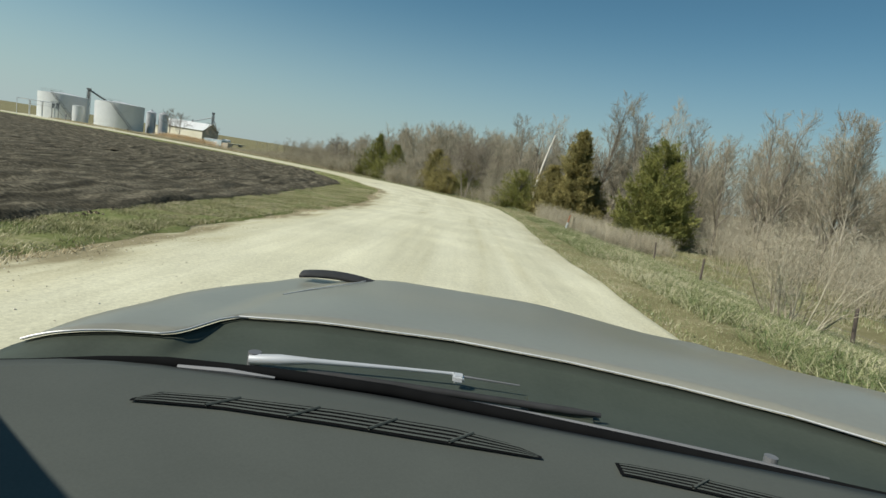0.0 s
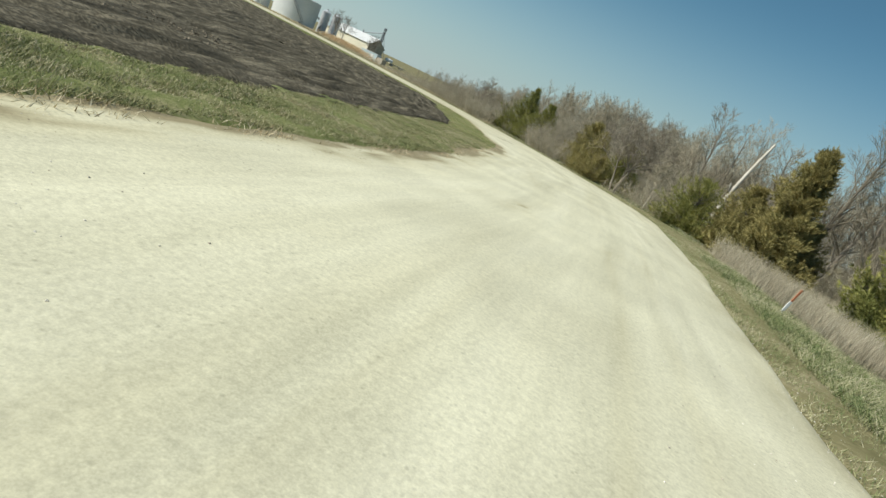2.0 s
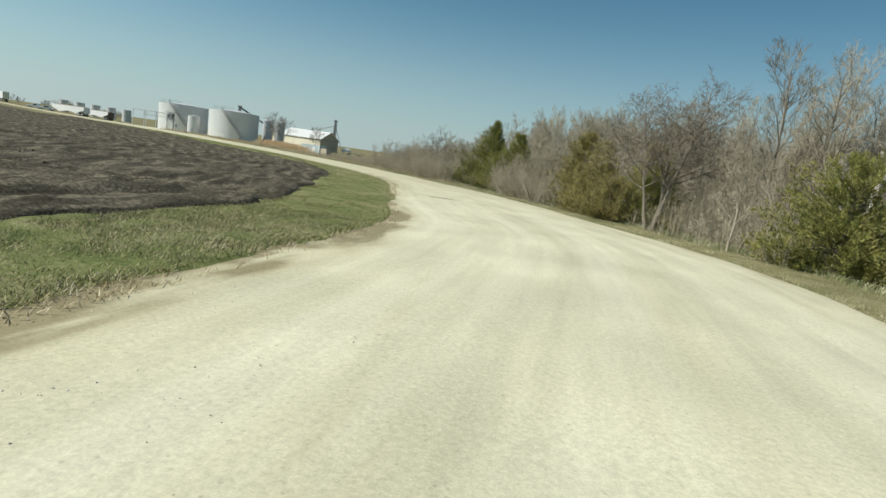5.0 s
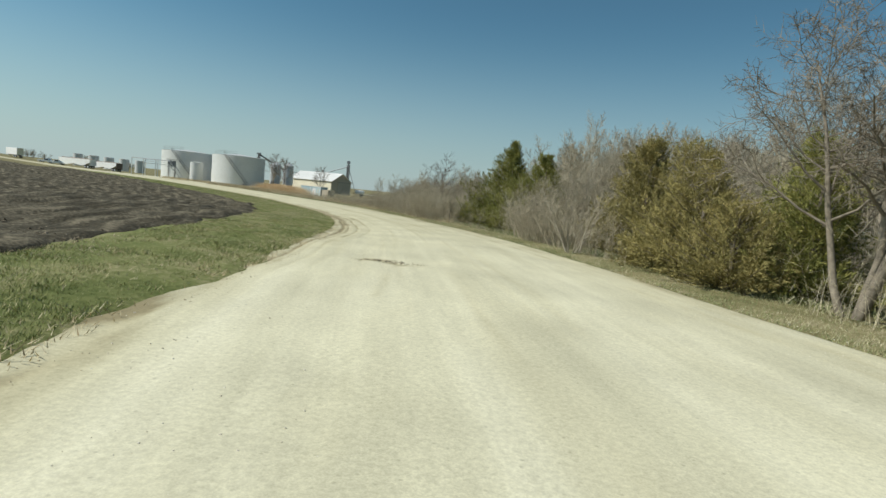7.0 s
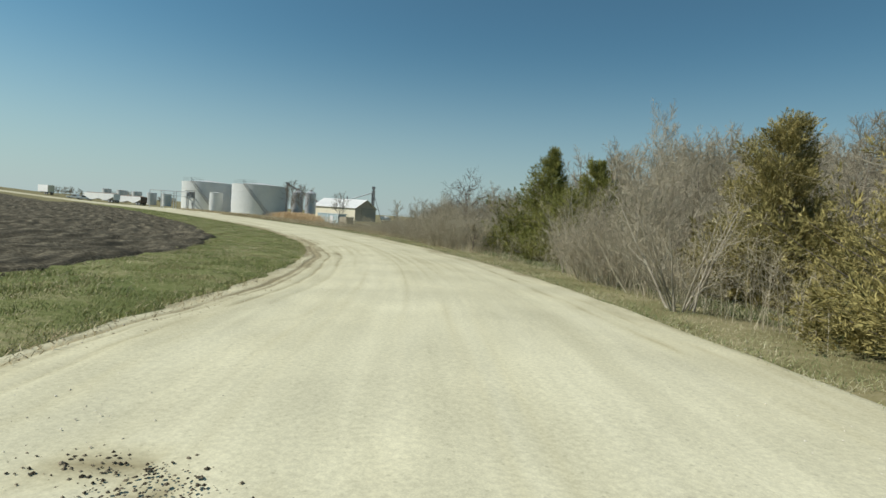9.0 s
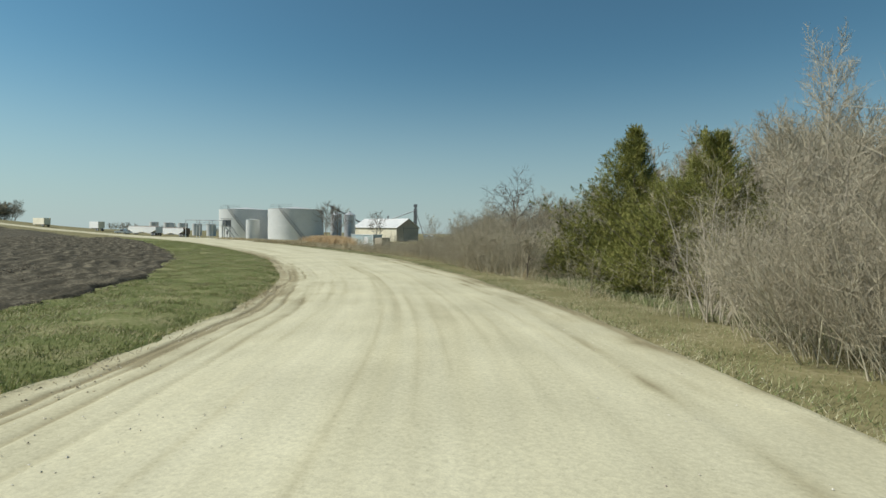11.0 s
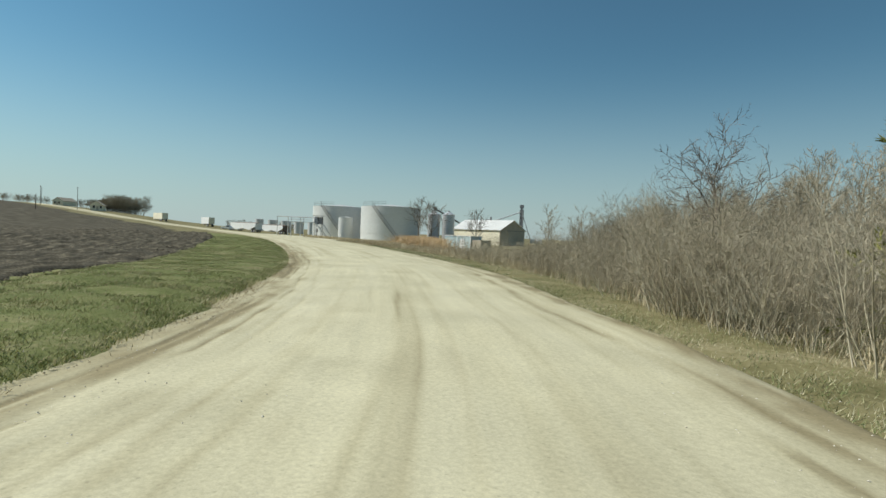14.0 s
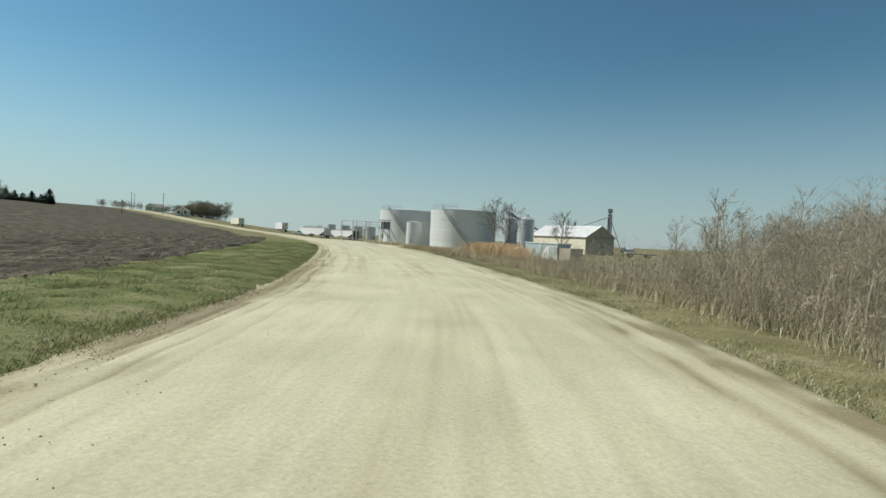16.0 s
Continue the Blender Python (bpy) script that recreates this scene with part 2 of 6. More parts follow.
M_POLE = material("pole_timber", [(0.07, 0.055, 0.045), (0.12, 0.095, 0.075), (0.17, 0.14, 0.11)], 2, 20, 0.9, 0.4)
M_FIR = material("far_fir_green", [(0.03, 0.05, 0.03), (0.055, 0.08, 0.045), (0.08, 0.105, 0.06)], 0.5, 4, 0.9, 0, island=0.3, spec=0.1)

# ---- mesh helpers ----


def mesh(name, verts, faces, mat, parent=None, label="", smooth=False):
    me = bpy.data.meshes.new(name)
    me.from_pydata([tuple(v) for v in verts], [], faces)
    me.materials.append(mat)
    if smooth:
        me.polygons.foreach_set("use_smooth", [True] * len(me.polygons))
    ob = new(name, me)
    ob.parent = parent
    if label:
        tagged(ob, label)
    return ob


def part(name, bm, mat, parent, label="", smooth=False):
    me = bpy.data.meshes.new(name)
    bm.to_mesh(me)
    bm.free()
    me.materials.append(mat)
    if smooth:
        me.polygons.foreach_set("use_smooth", [True] * len(me.polygons))
    ob = new(name, me)
    ob.parent = parent
    if label:
        tagged(ob, label)
    return ob


def thing(name, m, label, category, group="", kind=""):
    ob = new(name)
    ob.empty_display_size = 0.3
    ob.matrix_world = m
    return tagged(ob, label, category, group, kind)


def box(bm, x0, y0, z0, x1, y1, z1, bevel=0.0):
    got = bmesh.ops.create_cube(bm, size=1.0, matrix=Matrix.LocRotScale(((x0 + x1) / 2, (y0 + y1) / 2, (z0 + z1) / 2), None, (x1 - x0, y1 - y0, z1 - z0)))
    if bevel:
        edges = list({e for v in got["verts"] for e in v.link_edges})
        bmesh.ops.bevel(bm, geom=edges, offset=bevel, segments=2, affect="EDGES")
    return bm


def rod(bm, a, b, r0, r1=None, sides=10):
    a, b = Vector(a), Vector(b)
    turn = (b - a).to_track_quat("Z", "Y").to_matrix().to_4x4()
    bmesh.ops.create_cone(bm, cap_ends=True, segments=sides, radius1=r0, radius2=r0 if r1 is None else r1, depth=(b - a).length, matrix=Matrix.Translation((a + b) / 2) @ turn)
    return bm


def sheet(bm_pts, thickness):
    """A closed slab from an outline (x, z) and a thickness along y."""
    bm = bmesh.new()
    a = [bm.verts.new((x, 0, z)) for x, z in bm_pts]
    b = [bm.verts.new((x, thickness, z)) for x, z in bm_pts]
    bm.faces.new(a)
    bm.faces.new(list(reversed(b)))
    for i in range(len(a)):
        j = (i + 1) % len(a)
        bm.faces.new((a[j], a[i], b[i], b[j]))
    bmesh.ops.recalc_face_normals(bm, faces=bm.faces)
    return bm


def lattice(x, y, seed=0):
    h = np.sin(x * 127.1 + y * 311.7 + seed * 74.7) * 43758.5453
    return h - np.floor(h)


def value_noise(x, y, seed=0):
    xi, yi = np.floor(x), np.floor(y)
    u, v = x - xi, y - yi
    u, v = u * u * (3 - 2 * u), v * v * (3 - 2 * v)
    a, b = lattice(xi, yi, seed), lattice(xi + 1, yi, seed)
    c, d = lattice(xi, yi + 1, seed), lattice(xi + 1, yi + 1, seed)
    return (a * (1 - u) + b * u) * (1 - v) + (c * (1 - u) + d * u) * v - 0.5


def fbm(x, y, seed=0, octaves=4):
    return sum(value_noise(x * 2 ** i, y * 2 ** i, seed + i) / 2 ** i for i in range(octaves))


def smooth(a, b, x):
    t = np.clip((x - a) / (b - a), 0, 1)
    return t * t * (3 - 2 * t)


# ---- the plan: the road's centre line with its half width, and the lie of the land ----
CENTRE = [(-2.19, -75.42, 4.1), (-1.46, -35.43, 4.1), (-0.91, -5.43, 4.1), (-0.55, 14.57, 4.1), (-0.13, 26.56, 4.3), (-0.41, 33.07, 4.8), (-1.4, 46, 5.1), (-4.4, 53.4, 4.9), (-7.4, 59.8, 4.3),
          (-11.0, 67.5, 4.0), (-15.2, 75.0, 3.9), (-20.4, 82.4, 3.9), (-26.1, 88.9, 4.1), (-38.2, 100.6, 4.7), (-60, 116.6, 5.3), (-85, 133, 6), (-115, 149, 6), (-150, 165, 5), (-185, 177, 4.5),
          (-225, 184, 4.2), (-290, 188, 4), (-417, 199, 4), (-700, 225, 4)]


def spline(points, step):
    p = np.array(points, float)
    p = np.vstack([2 * p[0] - p[1], p, 2 * p[-1] - p[-2]])
    out = []
    for i in range(1, len(p) - 2):
        n = max(2, int(np.linalg.norm(p[i + 1, :2] - p[i, :2]) / step))
        t = np.linspace(0, 1, n, endpoint=False)[:, None]
        a, b, c, d = p[i - 1], p[i], p[i + 1], p[i + 2]
        out.append(0.5 * (2 * b + (c - a) * t + (2 * a - 5 * b + 4 * c - d) * t ** 2 + (3 * b - a - 3 * c + d) * t ** 3))
    return np.vstack(out + [p[-2:-1]])


LINE = spline(CENTRE, 1.0)
TANGENT = np.gradient(LINE[:, :2], axis=0)
TANGENT /= np.linalg.norm(TANGENT, axis=1)[:, None]
NORMAL = np.stack([TANGENT[:, 1], -TANGENT[:, 0]], 1)
RUN = np.concatenate([[0], np.cumsum(np.linalg.norm(np.diff(LINE[:, :2], axis=0), axis=1))])
LEVEL_Y = [-75.4, -5.4, 9.6, 16.6, 22.6, 30.6, 39.5, 50, 62, 70, 75, 80, 90, 400]
LEVEL_Z = [2.6, 1.13, 0.78, 0.6, 0.42, 0.27, 0.16, 0.1, 0.06, -0.05, -0.15, -0.23, -0.3, -0.3]


def along(s):
    """Centre point, tangent, right-hand normal and half width at run s."""
    get = lambda col: np.interp(s, RUN, col)
    return get(LINE[:, 0]), get(LINE[:, 1]), get(NORMAL[:, 0]), get(NORMAL[:, 1]), get(LINE[:, 2])


def run_of(y):
    return float(np.interp(y, LINE[:, 1], RUN))


def road_place(x, y):
    """Run, signed distance to the right of the centre line, and half width, for arrays of places."""
    x, y = np.atleast_1d(np.asarray(x, float)), np.atleast_1d(np.asarray(y, float))
    s, d, w = np.empty_like(x), np.empty_like(x), np.empty_like(x)
    for i in range(0, len(x), 4000):
        dx, dy = x[i:i + 4000, None] - LINE[None, :, 0], y[i:i + 4000, None] - LINE[None, :, 1]
        k = np.argmin(dx * dx + dy * dy, axis=1)
        r = np.arange(len(k))
        t = dx[r, k] * TANGENT[k, 0] + dy[r, k] * TANGENT[k, 1]
        s[i:i + 4000] = RUN[k] + t
        d[i:i + 4000] = dx[r, k] * NORMAL[k, 0] + dy[r, k] * NORMAL[k, 1]
        w[i:i + 4000] = LINE[k, 2]
    return s, d, w


def hill(x, y):
    u = np.maximum(0, -x - 100 - (y - 90) * 0.63)
    return 13.5 * (1 - np.exp(-(u / 200) ** 2))


def land(x, y, place=None):
    """Height of the land, for arrays."""
    x, y = np.atleast_1d(np.asarray(x, float)), np.atleast_1d(np.asarray(y, float))
    s, d, w = place if place else road_place(x, y)
    cy = np.interp(s, RUN, LINE[:, 1])
    z = np.interp(cy, LEVEL_Y, LEVEL_Z)
    near = smooth(220, 60, np.abs(d))
    z = z * near + (-0.3) * (1 - near)
    ditch = smooth(1.5, 8, d - w) * (0.35 + 0.55 * smooth(53, 35, cy) * smooth(-16, 0, cy))
    bank = smooth(0.2, 1.6, -d - w) * 0.10 * smooth(35, 55, cy)
    return z - ditch + bank + hill(x, y) * (1 - 0.85 * smooth(22, 90, d)) + 0.12 * fbm(x / 9, y / 9, 3, 3) * smooth(0.5, 6, np.abs(d) - w)


def soil_edge(s):
    """Width of the grass strip between road and tilled field."""
    y = np.interp(s, RUN, LINE[:, 1])
    return np.interp(y, [-45.4, -5.4, 4.6, 14.6, 24.6, 33, 47, 57, 70, 80, 92, 120, 300], [1.1, 1.2, 1.6, 2.4, 3.5, 3.6, 3.2, 3.1, 3.8, 4.4, 5.3, 6.6, 7.5])


# x, y, height, reach, kind (0 green, 1 olive, 2 low green), roundness of the crown
CEDARS = [(-13.7, 94.2, 7.6, 3.7, 0, 0.0), (-9.9, 88.2, 6.1, 3.0, 0, 0.25), (-11.0, 85.0, 3.9, 2.4, 0, 0.6), (-2.8, 74.4, 6.0, 2.5, 1, 0.1), (-1.5, 67.2, 4.6, 2.2, 1, 0.25), (-1.3, 64.4, 3.7, 1.9, 1, 0.35),
          (-0.7, 62.1, 2.3, 1.5, 1, 0.7), (1.3, 63.0, 4.4, 1.7, 0, 0.4), (2.2, 68.0, 4.6, 1.6, 0, 0.3), (6.54, 52.24, 3.9, 2.2, 2, 0.7), (9.42, 51.19, 5.0, 2.0, 1, 0.5), (11.28, 48.76, 8.7, 2.5, 1, 0.15),
          (16.24, 41.26, 8.3, 2.5, 0, 0.75), (13.62, 51.31, 4.6, 1.8, 1, 0.4)]


def clear(x, y, gap):
    """Whether a place keeps clear of the cedars and of the ground before them."""
    if -17 < x < -8 and 80 < y < 93:
        return False
    for c in CEDARS:
        if math.hypot(x - c[0], y - min(c[1], max(y, c[1] - c[3] - 0.8))) < gap + c[3] * 0.75:
            return False
    return True


def open_ground(x, y):
    keep = ~((x > -18.5) & (x < -9) & (y > 84) & (y < 94))
    for c in CEDARS:
        keep &= np.hypot(x - c[0], y - np.clip(y, c[1] - c[3] - 0.8, c[1])) > c[3] * 0.85
    return keep


def grid_mesh(name, X, Y, Z, mat, label, keep=None, shade=True, uv=None):
    n, m = X.shape
    idx = np.arange(n * m).reshape(n, m)
    q = np.stack([idx[:-1, :-1], idx[1:, :-1], idx[1:, 1:], idx[:-1, 1:]], -1).reshape(-1, 4)
    if keep is not None:
        q = q[keep.reshape(-1)]
    v = np.stack([X, Y, Z], -1).reshape(-1, 3)
    ob = fast_mesh(name, v, q, mat, label, shade)
    if uv is not None:
        flat = np.stack([uv[0], uv[1]], -1).reshape(-1, 2)[q.ravel()].astype(np.float32)
        ob.data.uv_layers.new(name="run").data.foreach_set("uv", flat.ravel())
    return ob


def fast_mesh(name, v, q, mat, label="", shade=False):
    v, q = np.asarray(v, np.float32), np.asarray(q, np.int32)
    me = bpy.data.meshes.new(name)
    me.vertices.add(len(v))
    me.vertices.foreach_set("co", v.ravel())
    k = q.shape[1]
    me.loops.add(q.size)
    me.loops.foreach_set("vertex_index", q.ravel())
    me.polygons.add(len(q))
    me.polygons.foreach_set("loop_start", np.arange(0, q.size, k, dtype=np.int32))
    me.polygons.foreach_set("use_smooth", np.full(len(q), shade))
    me.update(calc_edges=True)
    me.materials.append(mat)
    ob = new(name, me)
    if label:
        tagged(ob, label)
    return ob


# ---- ground, road, field ----
def axis(lo, hi, step, far):
    core = np.arange(lo, hi + step / 2, step)
    out, d, v = [], step, hi
    while v < far:
        d *= 1.25
        v += d
        out.append(v)
    low, d, v = [], step, lo
    while v > -far:
        d *= 1.25
        v -= d
        low.append(v)
    return np.concatenate([low[::-1], core, out])


GX, GYY = np.meshgrid(axis(-90, 60, 1.0, 3500), axis(-40, 160, 1.0, 3500), indexing="ij")
pl = road_place(GX.ravel(), GYY.ravel())
gz = land(GX.ravel(), GYY.ravel(), pl)
s_, d_, w_ = pl
gz = gz - 0.3 * smooth(0.6, -0.6, np.abs(d_) - w_) - 0.12 * smooth(1.0, 2.5, -d_ - w_ - soil_edge(s_)) * smooth(700, 600, -GX.ravel())
gz = gz - 0.2 * smooth(1.8, 0.9, -d_ - w_) * (d_ < 0)
ground = grid_mesh("ground", GX, GYY, gz.reshape(GX.shape), M_TURF, "rough spring turf, green and straw-coloured, running to the horizon")
tagged(ground, category="ground", kind="structure")

sr = np.concatenate([np.arange(run_of(-45), run_of(112), 0.35), np.arange(run_of(112), RUN[-1], 2.5)])
across = np.concatenate([[-1.38, -1.3, -1.22, -1.15, -1.1, -1.05], np.linspace(-1, -0.62, 30), np.linspace(-0.6, 1, 66), [1.05, 1.12]])
S, A = np.meshgrid(sr, across, indexing="ij")
cx, cy, nx, ny, hw = along(S)
ragged = hw + 0.30 * fbm(S / 6, A * 0 + np.sign(A) * 3, 7, 4)
D = A * ragged
RX, RY = cx + nx * D, cy + ny * D
base = np.interp(cy, LEVEL_Y, LEVEL_Z)
crown = 0.09 * (1 - np.clip(np.abs(A), 0, 1.2) ** 2)
tracks = sum(-0.010 * np.exp(-((D - o - 0.25 * fbm(S / 14, S * 0 + o, 5, 2)) / 0.22) ** 2) * (0.6 + fbm(S / 6, S * 0 + o, 9, 2)) for o in (-2.6, -1.1, 0.5, 2.0, 3.0))
pot = -0.05 * np.exp(-(((RX + 8.3) / 0.45) ** 2 + ((RY - 57.4) / 0.25) ** 2)) * (cy < 70)
RZ = base + crown + tracks + pot + 0.012 * fbm(RX * 1.5, RY * 1.5, 11, 3) - 0.3 * smooth(1.0, 1.12, A) - 0.3 * smooth(-1.3, -1.38, A) + 0.01 + hill(RX, RY)
wander = 0.16 * fbm(S / 7, S * 0, 61, 3)
ruts = [(-0.12, 0.05, 0.6), (0.22, 0.06, 1.0), (0.42, 0.04, 0.5), (0.80, 0.05, 0.5), (1.30, 0.06, 0.25)]
rut_map = sum(k * np.exp(-((D + ragged - o - wander * (0.6 + o)) / w) ** 2) * smooth(-0.35, 0.15, fbm(S / 3.5, S * 0 + o, 63, 3)) for o, w, k in ruts) * smooth(50, 66, cy)
rut = -0.032 * rut_map + 0.018 * fbm(S / 0.5, D / 0.22, 65, 3) * smooth(2.2, 0.2, D + ragged) * smooth(40, 60, cy)
RZ = RZ + rut
road = grid_mesh("road", RX, RY, RZ, M_ROAD, "pale limestone gravel road with tyre tracks, bending away", uv=(D, S))
tagged(road, category="road", kind="structure")
left_gap, right_gap = D + ragged, ragged - D
mottle = 0.5 + fbm(S / 1.4, D * 2.2, 41, 4)
dirt = smooth(1.3, 0.1, left_gap + 0.6 * fbm(S / 5, D / 2, 43, 3)) * (0.1 + 0.75 * mottle) * (0.75 - 0.35 * smooth(45, 65, cy)) + 0.6 * smooth(0.9, 0.0, right_gap) * mottle
dirt = dirt + 0.60 * smooth(1.0, -0.1, left_gap + 0.7 * fbm(S / 2, D, 71, 3)) * (0.35 + mottle) * smooth(58, 44, cy) + 0.9 * smooth(0.25, -0.25, left_gap + 0.5 * fbm(S / 0.8, D / 0.4, 73, 3)) * (0.2 + mottle) * smooth(62, 50, cy)
dirt = dirt + 0.85 * rut_map + 0.10 * smooth(1.3, 0.3, left_gap) * smooth(52, 66, cy)
plates = smooth(0.05, 0.3, fbm(S / 0.9, D / 0.45, 67, 4)) * smooth(4.5, 1.0, left_gap) * smooth(48, 64, cy)
dirt = dirt + 0.14 * plates
dirt = dirt + 0.48 * np.exp(-((right_gap - 1.25 - wander) / 0.12) ** 2) * mottle * smooth(30, 44, cy) + 0.30 * np.exp(-((right_gap - 0.75 - wander) / 0.08) ** 2) * mottle * smooth(30, 44, cy) + 0.18 * smooth(2.4, 0.6, right_gap) * mottle * smooth(30, 44, cy)
dirt = dirt + sum(0.30 * np.exp(-((D - o - 0.45 * fbm(S / 16, S * 0 + o, 51, 2)) / 0.07) ** 2) * smooth(-0.1, 0.3, fbm(S / 9, S * 0 + o, 53, 2)) for o in (-2.4, -2.1, -1.7, -0.6, 0.1, 0.45, 0.7, 1.6, 2.3))
# churned spots, wheel lines leading to them, and the duller, more worn gravel past the bend
blot = 0.35 + 1.3 * fbm(RX / 0.22, RY / 0.22, 81, 3)
for bx, by, lx, ly in ((-8.5, 57.4, 0.75, 0.22), (-8.0, 57.2, 0.30, 0.30), (-1.39, 23.48, 0.32, 0.9)):
    dirt = dirt + 1.5 * np.exp(-(((RX - bx) / lx) ** 2 + ((RY - by) / ly) ** 2)) * np.clip(blot, 0, 1) * (cy < 75)
for line_x, line_y, thin, k in (([-8.3, -7.4, -6.8], [57.5, 55.0, 53.4], 0.05, 0.45), ([-4.55, -3.41, -1.94], [47.44, 38.62, 31.39], 0.09, 0.22), ([0.92, 1.09, 0.84, 0.26], [23.54, 16.54, 8.54, -1.45], 0.10, 0.38), ([1.83, 1.58, 1.22], [18.52, 10.53, -3.47], 0.12, 0.22)):
    o = np.argsort(line_y)
    near = np.exp(-((RX - np.interp(RY, np.array(line_y)[o], np.array(line_x)[o])) / thin) ** 2) * (RY > min(line_y)) * (RY < max(line_y))
    dirt = dirt + k * near * (0.4 + mottle)
late = smooth(52, 78, cy)
streak = fbm(S / 14, D * 1.7, 83, 4)
dirt = dirt + late * (0.36 + 0.24 * smooth(-0.05, 0.42, fbm(S / 26, D * 2.6, 83, 4)) + 0.08 * smooth(0.0, 0.4, fbm(S / 2.5, D / 1.2, 85, 4)) + sum(0.18 * np.exp(-((D - o - 0.5 * fbm(S / 45, S * 0 + o, 51, 2)) / 0.05) ** 2) * smooth(-0.25, 0.2, fbm(S / 12, S * 0 + o, 57, 2)) for o in (-1.95, -1.35, -0.25, 0.25, 1.15, 1.9)))
dirt = dirt + (1 - late) * (0.14 * smooth(0.1, 0.45, streak) + 0.10 * smooth(0.1, 0.4, fbm(S / 1.5, D / 0.7, 87, 4)))
attr = road.data.attributes.new("dirt", "FLOAT", "POINT")
attr.data.foreach_set("value", np.clip(dirt, 0, 1).astype(np.float32).ravel())

# grass bank between road and field
sg = np.arange(run_of(-30), run_of(150), 0.5)
ag = np.linspace(0, 1, 18)
S, A = np.meshgrid(sg, ag, indexing="ij")
cx, cy, nx, ny, hw = along(S)
D = -(hw - 0.05 + 0.30 * smooth(54, 40, cy) + 0.25 * smooth(58, 72, cy) + 0.34 * fbm(S / 1.1, S * 0, 27, 4) + A * (soil_edge(S) + 1.0))
KX, KY = cx + nx * D, cy + ny * D
KZ = land(KX.ravel(), KY.ravel()).reshape(KX.shape) + 0.045 + 0.06 * fbm(KX / 0.5, KY / 0.5, 15, 3) - 0.075 * smooth(0.08, 0, A) - 0.25 * smooth(0.9, 1, A)
bank_mesh = grid_mesh("grass_bank", KX, KY, KZ, M_BANK, "low green grass bank between gravel road and field")
tagged(bank_mesh, category="grass", kind="structure")

# tilled field: rows follow the road's bend near it
sf = np.arange(run_of(-25), run_of(150), 0.33)
dd = np.concatenate([np.arange(0, 20, 0.19), np.arange(20, 48, 0.8)])
S, Q = np.meshgrid(sf, dd, indexing="ij")
cx, cy, nx, ny, hw = along(S)
D = -(hw + soil_edge(S) + 0.5 * fbm(S / 2, S * 0, 31, 4) + Q)
FX, FY = cx + nx * D, cy + ny * D
fz = land(FX.ravel(), FY.ravel()).reshape(FX.shape)
rows = (0.13 * np.abs(np.sin(np.pi * Q / 1.9 + 1.2 * fbm(S / 9, Q / 9, 4, 2))) + 0.12 * np.abs(np.sin(np.pi * Q / 0.76 + 0.8 * fbm(S / 4, Q / 4, 14, 2))) * smooth(20, 18, Q)) * (0.6 + 0.8 * fbm(S / 5, Q / 3, 6, 2)) + 0.10 * fbm(FX / 0.6, FY / 0.6, 13, 4) + 0.07 * fbm(FX / 3.5, FY / 3.5, 17, 3)
FZ = fz + 0.02 + rows - 0.25 * smooth(0.6, 0, Q)
field = grid_mesh("field", FX, FY, FZ, M_SOIL, "dark freshly tilled field with crumbly furrows", uv=(Q, S))
tagged(field, category="field", kind="structure")
OX, OY = np.meshgrid(np.arange(-640, -8, 4.0), np.arange(-220, 330, 4.0), indexing="ij")
pl = road_place(OX.ravel(), OY.ravel())
oz = land(OX.ravel(), OY.ravel(), pl) + 0.05 + 0.05 * fbm(OX.ravel() / 12, OY.ravel() / 12, 8, 3)
cs, cd, cw = road_place((OX[:-1, :-1] + 2).ravel(), (OY[:-1, :-1] + 2).ravel())
ok = (cd < -cw - soil_edge(cs) - 42.0) | ((cd < -cw - 14.0) & (np.interp(cs, RUN, LINE[:, 1]) > 146))
outer = grid_mesh("field_far", OX, OY, oz.reshape(OX.shape), M_SOIL, "dark tilled field rising to a low hill", keep=ok, uv=((OY - OX * 0.3) * 0.5, (OX + OY * 0.3) * 0.5))
tagged(outer, category="field", kind="structure")


def height(x, y):
    return float(land(x, y)[0])


# ---- gravel yard before the tanks ----
YX, YY = np.meshgrid(np.arange(-150, -78, 2.0), np.arange(132, 200, 2.0), indexing="ij")
ys, yd, yw = road_place(YX.ravel(), YY.ravel())
yz = land(YX.ravel(), YY.ravel()).reshape(YX.shape) + 0.06 + 0.03 * fbm(YX / 3, YY / 3, 4, 3)
mid = (YX[:-1, :-1] + 1, YY[:-1, :-1] + 1)
_, md, mw = road_place(mid[0].ravel(), mid[1].ravel())
ok = (md > mw - 1.5) & (md < 30 + 8 * fbm(mid[0].ravel() / 9, mid[1].ravel() / 9, 6, 3)) & (mid[0].ravel() < -88 + 5 * fbm(mid[1].ravel() / 6, mid[1].ravel() * 0, 3, 2))
yard = grid_mesh("gravel_yard", YX, YY, yz, M_ROAD, "pale gravel yard in front of the storage tanks", keep=ok)
tagged(yard, category="yard", kind="structure")


